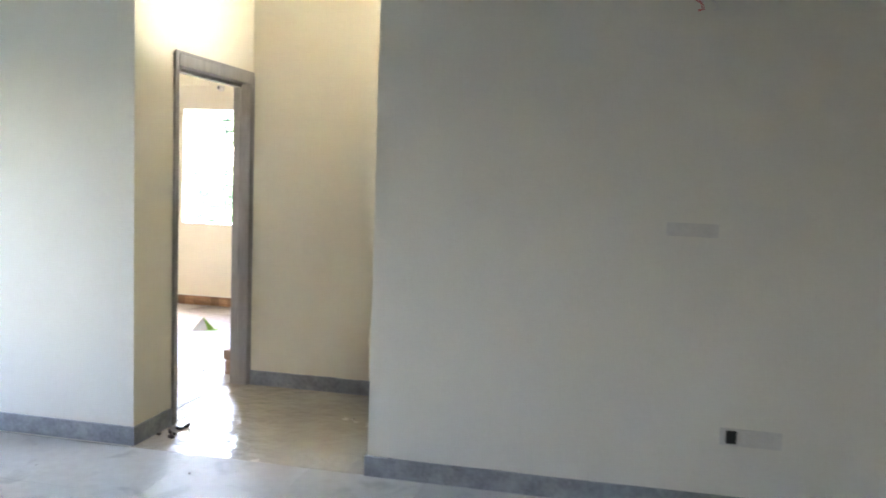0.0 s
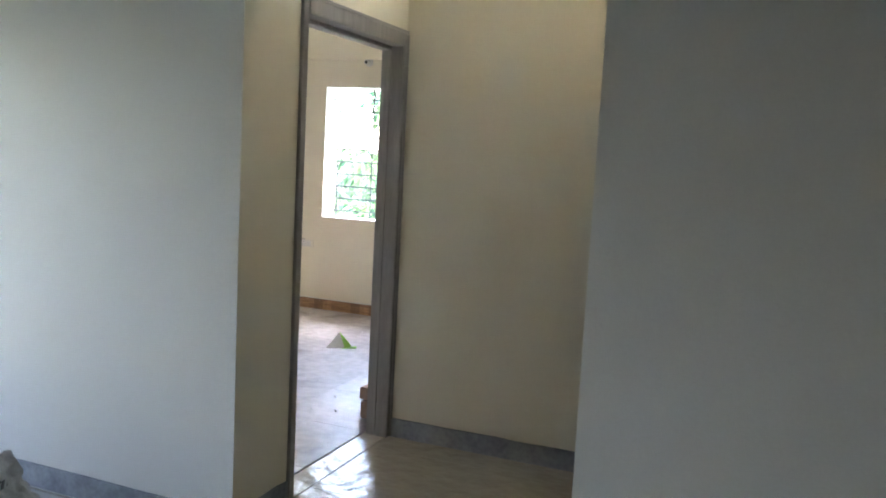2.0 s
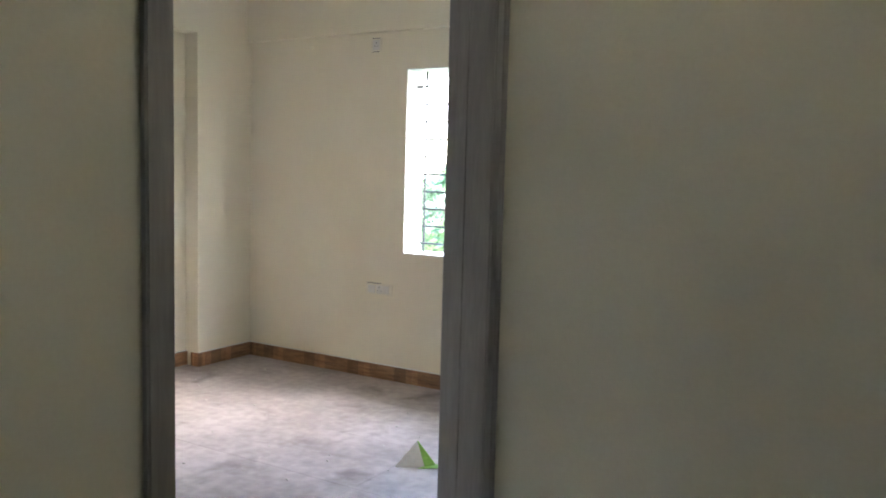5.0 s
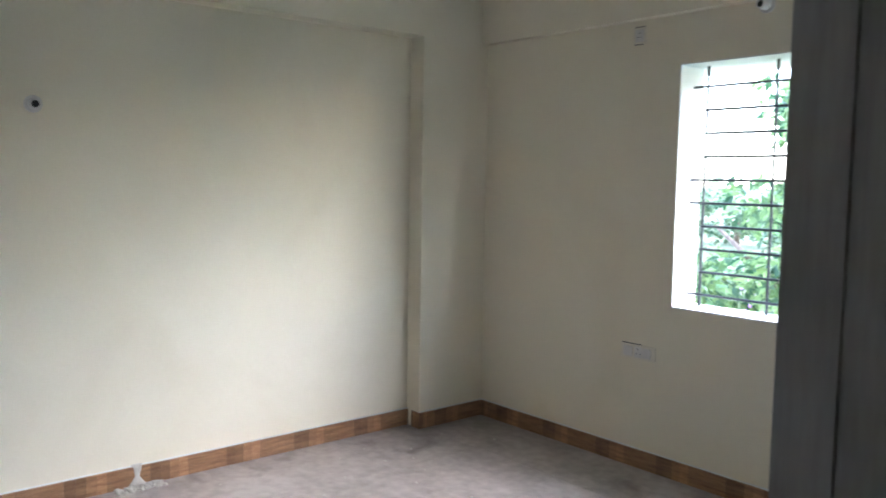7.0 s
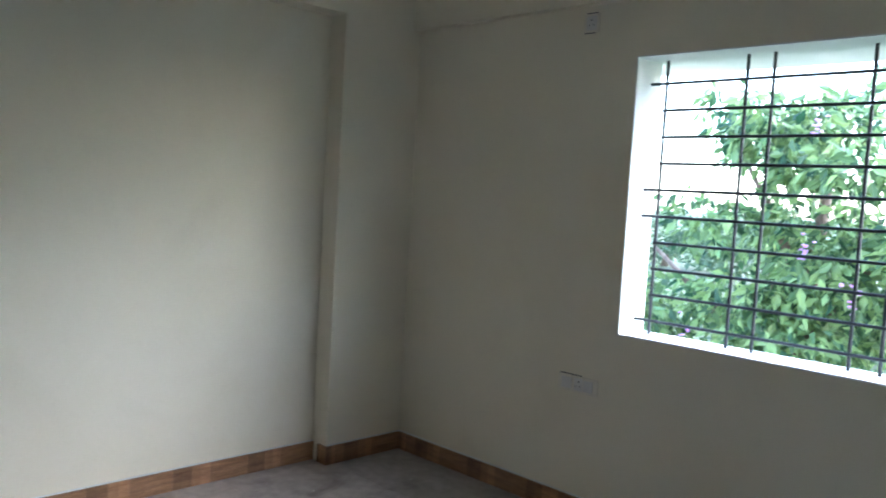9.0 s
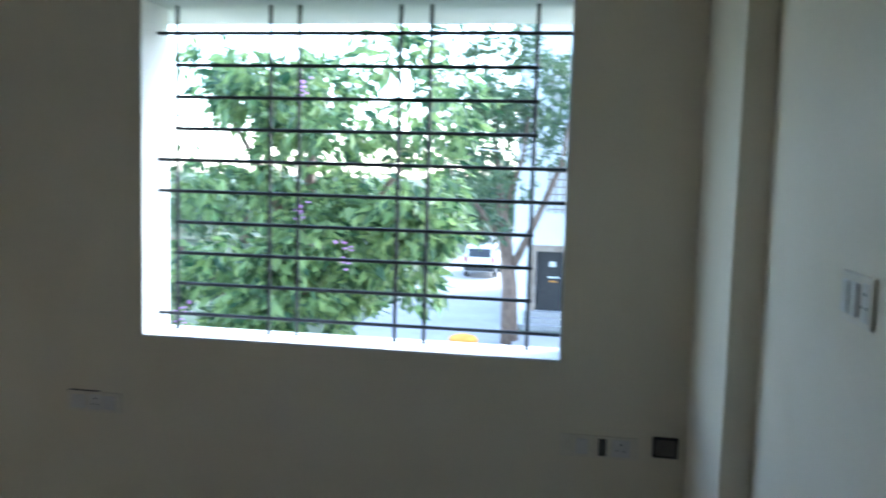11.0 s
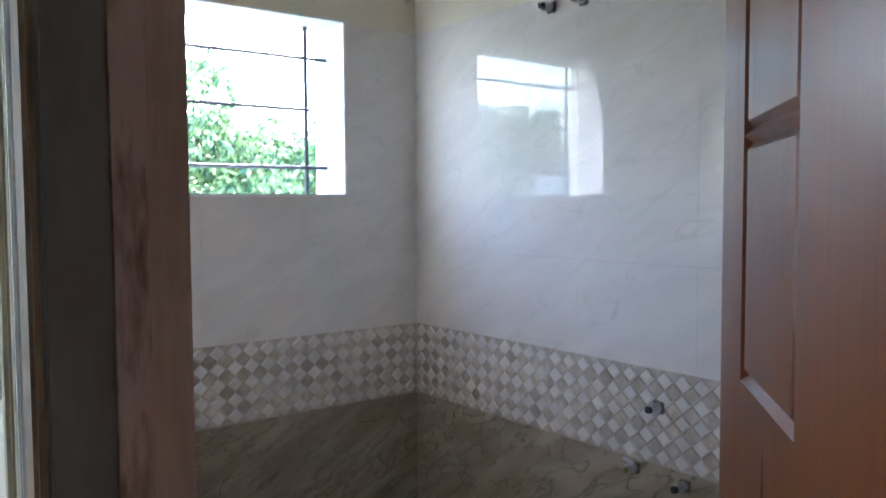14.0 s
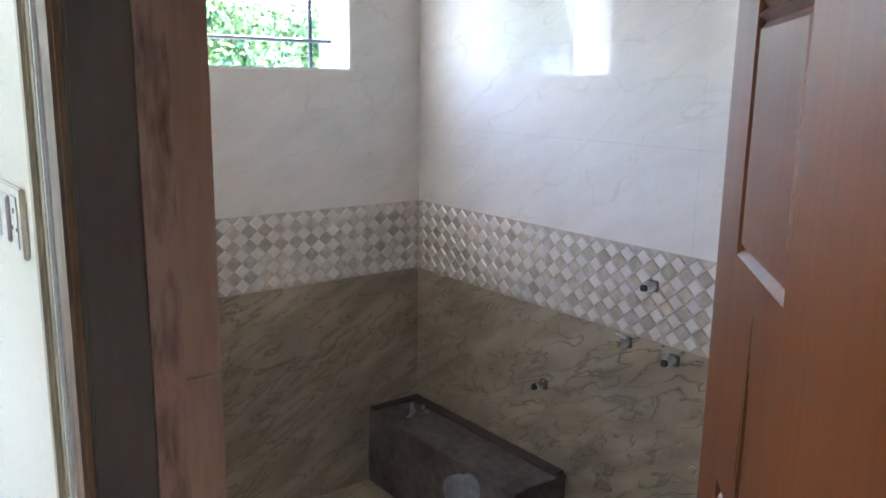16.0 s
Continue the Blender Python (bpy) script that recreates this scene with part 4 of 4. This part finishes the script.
part("sealer_rim", boxes((0.07, 0.1095, -0.372, 0.418, 0.282, 0.298), (-0.108, 0.068, 0.39, 0.418, 0.282, 0.298)), TAR, ledge, "dark brown sealer along the wall")
crumbs("mortar_lumps", 5, 1.30, 1.40, 4.0, 4.12, 0.06, CEMENT, "pale mortar lumps left on the plinth", 0.288)
waste = thing("drain_pipe", (1.19, 3.60, 0), "grey-white plastic drain pipe stub with collar", "drain pipe")
part("pipe", lathe(bmesh.new(), (0.09, 0, 0.225), (-1, 0, 0), [(0, 0.046), (0.118, 0.046), (0.12, 0.044), (0.12, 0.039), (0.03, 0.039)], 28), CEMENT, waste)
part("collar", lathe(bmesh.new(), (0.0, 0, 0.225), (-1, 0, 0), [(0, 0.0475), (0, 0.055), (0.036, 0.055), (0.036, 0.0475)], 28), CEMENT, waste)
part("pipe_mud", tube(bmesh.new(), [(0.02, 0, 0.225), (0.07, 0, 0.225)], 0.038, 20), SLATE, waste, "dark mortar inside the pipe")
part("foot", bevelled(boxes((-0.02, 0.07, -0.05, 0.05, 0, 0.175)), 0.008), SLATE, waste)

# ---- outdoors ----
GZ = -3.3
structure("ground", boxes((-600, 600, -600, 900, GZ - 0.5, GZ)), GROUND, "dry earth with patchy grass", "ground")
structure("road", boxes((-11.5, 1.5, 14.0, 23.2, GZ, GZ + 0.03), (-7.2, -2.2, 23.2, 140, GZ, GZ + 0.03)), CONCRETE, "pale concrete road", "road")
structure("kerb", boxes((-2.2, 8, 23.2, 23.35, GZ, GZ + 0.16)), HOUSE_TRIM, "dark stone kerb edge", "kerb")
structure("pavement", boxes((-2.2, 8, 23.35, 26.0, GZ, GZ + 0.14)), CONCRETE, "pale paved forecourt strip", "pavement")
structure("building_lower_storey", wall_x(bmesh.new(), -4.2, 5.1, -6.4, -6.2, GZ, -0.25, []), HOUSE_WALL, "plain rendered outer wall below", "wall")
structure("building_base", boxes((-4.0, 4.9, -6.2, OUT, GZ, -0.26)), HOUSE_WALL, "plain rendered storey below the flat", "wall")


def house():
    h = thing("house", (0, 27.8, GZ), "pale rendered three-storey house with brown trim", "house")
    lower = wall_x(bmesh.new(), -2.5, 9.0, 0, 0.25, 0, 3.2, [(-1.75, -0.85, 0.5, 2.45), (3, 4.5, 1.0, 2.4)])
    upper = wall_x(bmesh.new(), -2.5, 9.0, 0, 0.25, 3.2, 6.4, [(-1.5, 0.0, 3.7, 5.2), (3, 4.5, 3.7, 5.2)])
    top = wall_x(bmesh.new(), -2.5, 9.0, 0, 0.25, 6.4, 9.8, [(-1.5, 0.0, 7.0, 8.5), (3, 4.5, 7.0, 8.5)])
    for bm in (lower, upper, top):
        bmesh.ops.remove_doubles(bm, verts=list(bm.verts), dist=0.001)
    part("lower_wall", lower, HOUSE_WALL, h)
    part("upper_wall", upper, HOUSE_WALL, h)
    part("top_wall", top, HOUSE_WALL, h)
    part("side_wall", boxes((-2.5, -2.25, 0.25, 9, 0, 9.8), (8.75, 9.0, 0.25, 9, 0, 9.8), (-2.25, 8.75, 8.8, 9, 0, 9.8)), HOUSE_WALL, h)
    part("roof", boxes((-2.8, 9.3, -0.35, 9.2, 9.8, 10.05)), HOUSE_TRIM, h)
    part("door_surround", boxes((-1.95, -1.75, -0.08, 0.0, 0.5, 2.65), (-0.85, -0.65, -0.08, 0, 0.5, 2.65), (-1.75, -0.85, -0.08, 0, 2.45, 2.65)), HOUSE_TRIM, h)
    door = part("door", boxes((-1.74, -0.86, 0.08, 0.14, 0.512, 2.44)), BLACK, h, "black entrance door with small notices")
    part("notice", boxes((-1.32, -1.12, 0.065, 0.08, 1.95, 2.12)), PAPER_W, door)
    part("notice", boxes((-1.36, -0.98, 0.065, 0.08, 1.58, 1.63)), PAPER_W, door)
    part("notice", boxes((-1.30, -1.08, 0.065, 0.08, 1.45, 1.49)), ORANGE, door)
    for i in range(3):
        part("step", boxes((-2.1, 1.0, -0.9 + 0.3 * i, 0.0, 0.17 * i, 0.17 * (i + 1) - 0.005)), CONCRETE, h)
    for x0, x1, z0, z1 in ((-1.5, 0.0, 3.7, 5.2), (3, 4.5, 3.7, 5.2), (3, 4.5, 1.0, 2.4), (-1.5, 0.0, 7.0, 8.5), (3, 4.5, 7.0, 8.5)):
        win = part("window", boxes((x0 + 0.01, x1 - 0.01, 0.15, 0.2, z0 + 0.01, z1 - 0.01)), HOUSE_WALL, h)
        for k in range(7):
            part("bar", boxes((x0 + 0.05 + k * (x1 - x0 - 0.1) / 6, x0 + 0.08 + k * (x1 - x0 - 0.1) / 6, 0.04, 0.07, z0, z1)), HOUSE_TRIM, win)
        for k in range(6):
            part("bar", boxes((x0, x1, 0.02, 0.045, z0 + 0.1 + k * 0.24, z0 + 0.13 + k * 0.24)), HOUSE_TRIM, win)
    return h


near_house = house()
other = copy_thing(near_house, pose(-57.0, 58.0, GZ))
tagged(other, "pale rendered three-storey house beyond flowering tree", "house")


def suv():
    c = thing("parked_car", (-4.9, 41.0, GZ + 0.03), "small white parked car with dark rear window", "car")
    c.scale = (0.87, 0.87, 0.87)
    prof = [(-2.1, 0.35), (-2.15, 0.7), (-2.05, 1.05), (-1.85, 1.68), (-1.4, 1.76), (0.3, 1.74), (0.95, 1.15), (1.95, 0.98), (2.1, 0.6), (2.05, 0.35)]
    bm = bmesh.new()
    rows = []
    for y, z in prof:
        w = 0.86 if z < 1.2 else 0.72
        rows.append((bm.verts.new((-w, -(-y), z)), bm.verts.new((w, y, z))))
    for p, q in zip(rows, rows[1:] + rows[:1]):
        bm.faces.new((p[0], p[1], q[1], q[0]))
    bm.faces.new([r[0] for r in rows]), bm.faces.new([r[1] for r in rows][::-1])
    bmesh.ops.recalc_face_normals(bm, faces=bm.faces)
    part("body", bevelled(bm, 0.05, 2), CAR_PAINT, c)
    bm = boxes((-0.60, 0.60, -0.012, 0.0, -0.23, 0.23))
    bm.transform(pose(0, -1.965, 1.36, -17, 0, 0))
    part("rear_window", bm, CAR_GLASS, c)
    for s in (-1, 1):
        part("tail_lamp", bevelled(boxes((s * 0.74 - 0.08, s * 0.74 + 0.08, -2.17, -2.05, 0.85, 1.15)), 0.015), RED_LENS, c)
        part("side_window", boxes((s * 0.80 - 0.012, s * 0.80 + 0.012, -1.5, 0.5, 1.2, 1.6)), CAR_GLASS, c)
        for y in (-1.3, 1.3):
            wheel = part("wheel", tube(bmesh.new(), [(s * 0.70, y, 0.34), (s * 0.89, y, 0.34)], 0.34, 24), RUBBER, c)
            part("rim", tube(bmesh.new(), [(s * 0.88, y, 0.34), (s * 0.90, y, 0.34)], 0.2, 16), STEEL, wheel)
    part("bumper", bevelled(boxes((-0.84, 0.84, -2.24, -2.05, 0.4, 0.66)), 0.03), BLACK, c)
    part("number_plate", boxes((-0.26, 0.26, -2.17, -2.14, 0.78, 0.9)), PAPER_W, c)
    return c


suv()


def motorbike():
    m = thing("motorbike", (-2.75, 29.5, GZ + 0.03), "dark parked motorbike by the house", "motorbike", rz=12)
    for y in (-0.62, 0.62):
        bm = bmesh.new()
        ring = [(0, y + 0.28 * math.cos(k * math.pi / 10), 0.3 + 0.28 * math.sin(k * math.pi / 10)) for k in range(21)]
        tube(bm, ring, 0.035, 6)
        part("wheel", bm, RUBBER, m)
        part("mudguard", tube(bmesh.new(), [(0, y - 0.3, 0.42), (0, y - 0.12, 0.63), (0, y + 0.12, 0.63), (0, y + 0.3, 0.42)], 0.04, 6), BLACK, m)
    part("tank", bevelled(boxes((-0.13, 0.13, -0.1, 0.35, 0.62, 0.88)), 0.05), BLACK, m)
    part("saddle", bevelled(boxes((-0.13, 0.13, -0.7, -0.1, 0.72, 0.82)), 0.03), RUBBER, m)
    part("engine", bevelled(boxes((-0.12, 0.12, -0.25, 0.2, 0.25, 0.6)), 0.03), STEEL, m)
    part("handlebar", tube(bmesh.new(), [(-0.34, 0.35, 1.05), (-0.1, 0.45, 1.0), (0.1, 0.45, 1.0), (0.34, 0.35, 1.05)], 0.015, 6), STEEL, m)
    part("fork", tube(bmesh.new(), [(0, 0.45, 1.0), (0, 0.62, 0.3)], 0.03, 6), STEEL, m)


motorbike()
bag = thing("orange_sack", (-3.55, 24.0, GZ + 0.03), "orange sack lying at the roadside", "sack")
bm = bmesh.new()
bmesh.ops.create_icosphere(bm, subdivisions=3, radius=1)
for v in bm.verts:
    v.co = Vector((v.co.x * 0.42, v.co.y * 0.25, (v.co.z + 0.9) * 0.17)) + 0.05 * Vector((noise.noise(v.co * 3), noise.noise(v.co * 3 + Vector((4, 0, 0))), 0))
    v.co.z = max(v.co.z, 0)
part("sack_body", bm, ORANGE, bag, smooth=True)
cable = thing("overhead_cable", (-4.0, 18, 2.2), "thin pale overhead service cable", "cable")
part("strand", tube(bmesh.new(), [(-12 + 2.4 * i, 0.25 * i, 0.9 - 0.18 * i + 0.012 * (i - 5) ** 2) for i in range(11)], 0.012, 5), PVC, cable)


# ---- trees ----
def leaf_cloud(centres, n, size, seed, droop=0.5, hollow=0.35):
    """Folded pointed leaves strewn through a set of (x, y, z, rx, ry, rz) clumps."""
    r = np.random.default_rng(seed)
    c = np.array(centres)
    vol = c[:, 3] * c[:, 4] * c[:, 5]
    m = n // 6
    n = m * 6
    k = r.choice(len(c), m, p=vol / vol.sum())
    d = r.normal(size=(m, 3))
    d /= np.linalg.norm(d, axis=1)[:, None]
    rad = (hollow + (1 - hollow) * r.random(m)) ** (1 / 2.2)
    tip = c[k, :3] + d * rad[:, None] * c[k, 3:]
    d, tip = np.repeat(d, 6, axis=0), np.repeat(tip, 6, axis=0)
    out = d * np.array([0.8, 0.8, 0.3]) + r.normal(size=(n, 3)) * 0.62
    out[:, 2] -= droop
    out /= np.linalg.norm(out, axis=1)[:, None]
    p = tip + r.normal(size=(n, 3)) * size * 0.3
    side = np.cross(out, r.normal(size=(n, 3)))
    side /= np.linalg.norm(side, axis=1)[:, None]
    up = np.cross(side, out)
    s = size * (0.55 + 0.75 * r.random(n))[:, None]
    a, b = p, p + out * s
    m = p + out * s * 0.45
    l_, r_ = m + side * s * 0.23 + up * s * 0.09, m - side * s * 0.23 + up * s * 0.08
    verts = np.stack([a, l_, b, r_], axis=1).reshape(-1, 3)
    i = np.arange(n)[:, None] * 4
    faces = np.concatenate([i + np.array([[0, 2, 1]]), i + np.array([[0, 3, 2]])])
    me = bpy.data.meshes.new("crown")
    me.from_pydata(verts.tolist(), [], faces.tolist())
    return me


def tree(name_label, base, trunk, limbs, clumps, n, size, seed, material, droop=0.5, flowers=()):
    t = thing("tree", base, name_label, "tree")
    inv = Vector(base)
    part("trunk", tube(bmesh.new(), [Vector(p) - inv for p in trunk[0]], trunk[1], 10), BARK, t, smooth=True)
    for pts, rad in limbs:
        part("limb", tube(bmesh.new(), [Vector(p) - inv for p in pts], rad, 7), BARK, t, smooth=True)
    me = leaf_cloud([(x - base[0], y - base[1], z - base[2], a, b, c) for x, y, z, a, b, c in clumps], n, size, seed, droop)
    me.materials.append(material)
    crown = new("crown", me)
    crown.parent = t
    for x, y, z in flowers:
        r = random.Random(int(1000 * (x + 9)))
        bm = bmesh.new()
        for _ in range(13):
            q = Vector((x - base[0] + r.gauss(0, 0.05), y - base[1] + r.gauss(0, 0.05), z - base[2] + r.gauss(0, 0.09)))
            bmesh.ops.create_icosphere(bm, subdivisions=1, radius=0.022, matrix=Matrix.Translation(q) @ Matrix.Diagonal((1, 1, 0.5, 1)))
        part("flower_cluster", bm, FLOWER, t)["kind"] = "stuff"
    return t


def clump_cluster(centre, spread, n, r0, r1, seed):
    r = random.Random(seed)
    out = []
    for _ in range(n):
        d = Vector((r.gauss(0, 1), r.gauss(0, 1), r.gauss(0, 1))).normalized() * r.random() ** 0.4
        k = r.uniform(r0, r1)
        out.append((centre[0] + d.x * spread[0], centre[1] + d.y * spread[1], centre[2] + d.z * spread[2], k, k, k * 0.65))
    return out


big = clump_cluster((-3.15, 9.6, 1.15), (1.4, 1.2, 1.95), 54, 0.28, 0.55, 3) + clump_cluster((-5.3, 9.8, -0.2), (1.2, 1.0, 1.0), 26, 0.28, 0.5, 4) \
    + clump_cluster((-4.0, 9.6, 2.4), (0.6, 0.7, 0.6), 10, 0.25, 0.42, 9) + clump_cluster((-2.2, 9.4, 2.2), (0.6, 0.7, 0.7), 9, 0.22, 0.4, 10) + clump_cluster((-2.4, 9.2, -1.2), (1.1, 0.8, 0.7), 16, 0.28, 0.5, 6)
tree("flowering tree with broad drooping green leaves", (-3.6, 9.9, GZ), ([(-3.6, 9.9, GZ), (-3.62, 9.88, -1.2), (-3.5, 9.8, 0.4), (-3.3, 9.7, 2.2)], [0.16, 0.13, 0.10, 0.04]),
     [([(-3.6, 9.88, -1.0), (-4.4, 9.9, 0.2), (-5.4, 9.9, 1.0)], [0.08, 0.06, 0.02]), ([(-3.55, 9.8, 0.0), (-2.9, 9.5, 0.9), (-2.2, 9.4, 1.7)], [0.07, 0.05, 0.02]),
      ([(-3.5, 9.8, 0.6), (-3.9, 9.7, 1.5), (-4.4, 9.7, 2.3)], [0.06, 0.04, 0.015])],
     big, 14500, 0.165, 11, LEAVES, 0.75, [(-3.1, 8.75, 2.3), (-3.1, 8.7, 1.15), (-2.7, 8.7, 0.8), (-4.3, 8.7, 0.12), (-4.5, 8.7, -0.1)])
far = clump_cluster((-2.6, 24.5, 3.6), (2.6, 1.8, 2.2), 34, 0.5, 1.0, 21) + clump_cluster((-3.6, 24.3, 1.0), (1.6, 1.2, 1.2), 14, 0.4, 0.8, 22)
tree("street tree with thin grey-green foliage and leaning trunk", (-2.3, 24.6, GZ), ([(-2.3, 24.6, GZ), (-2.35, 24.6, -1.6), (-2.6, 24.5, 0.4), (-2.9, 24.4, 2.6)], [0.26, 0.22, 0.15, 0.05]),
     [([(-2.4, 24.6, -1.3), (-1.7, 24.4, 0.2), (-1.0, 24.2, 1.9), (-0.8, 24.1, 3.4)], [0.13, 0.10, 0.07, 0.03]), ([(-2.5, 24.5, -0.4), (-3.5, 24.4, 0.9), (-4.4, 24.3, 2.0)], [0.1, 0.07, 0.03]),
      ([(-2.6, 24.5, 0.4), (-2.1, 24.4, 2.0), (-1.9, 24.4, 3.8)], [0.09, 0.06, 0.03])],
     far, 9000, 0.20, 12, LEAVES_FAR, 0.4)
bathside = clump_cluster((6.2, 16, 1.5), (3.0, 2.0, 1.7), 56, 0.4, 0.8, 31) + clump_cluster((4.7, 16, 3.4), (0.9, 1.0, 1.3), 14, 0.3, 0.6, 32)
tree("leafy green tree behind the bathroom window", (6.2, 16.4, GZ), ([(6.2, 16.4, GZ), (6.1, 16.3, -1), (6.0, 16.2, 1.6)], [0.2, 0.15, 0.05]),
     [([(6.1, 16.3, -1), (5.2, 16.1, 0.8), (4.6, 16.0, 2.6)], [0.1, 0.07, 0.03]), ([(6.1, 16.3, -0.6), (7.2, 16.1, 0.9)], [0.09, 0.04])],
     bathside, 18000, 0.19, 13, LEAVES, 0.5)
# Last two trees stand out of view, added to block low eastern sky.
for k, (x, y, w, hgt) in enumerate(((-13, 46, 5, 2.2), (-22, 52, 7, 2.2), (-7.5, 62, 4, 3.0), (-2.5, 58, 4, 3.5), (-34, 60, 9, 2.4), (24, 25, 7, 6.5), (33, 15, 8, 6.5))):
    cl = clump_cluster((x, y, GZ + hgt), (w, 2.5, hgt * 0.9), 40, 0.8, 1.5, 41 + k)
    tree("distant green tree, eastern two added as sky blockers", (x, y, GZ), ([(x, y, GZ), (x + 0.2, y, GZ + hgt)], [0.3, 0.12]), [], cl, 3500, 0.5, 60 + k, LEAVES_FAR, 0.3)
hedge = clump_cluster((-9.5, 30, GZ + 0.5), (2.2, 9, 0.6), 40, 0.5, 0.9, 71)
me = leaf_cloud(hedge, 5000, 0.22, 72, 0.2)
me.materials.append(LEAVES_FAR)
tagged(new("verge_bushes", me), "low green bushes along the road verge", "bushes", kind="stuff")
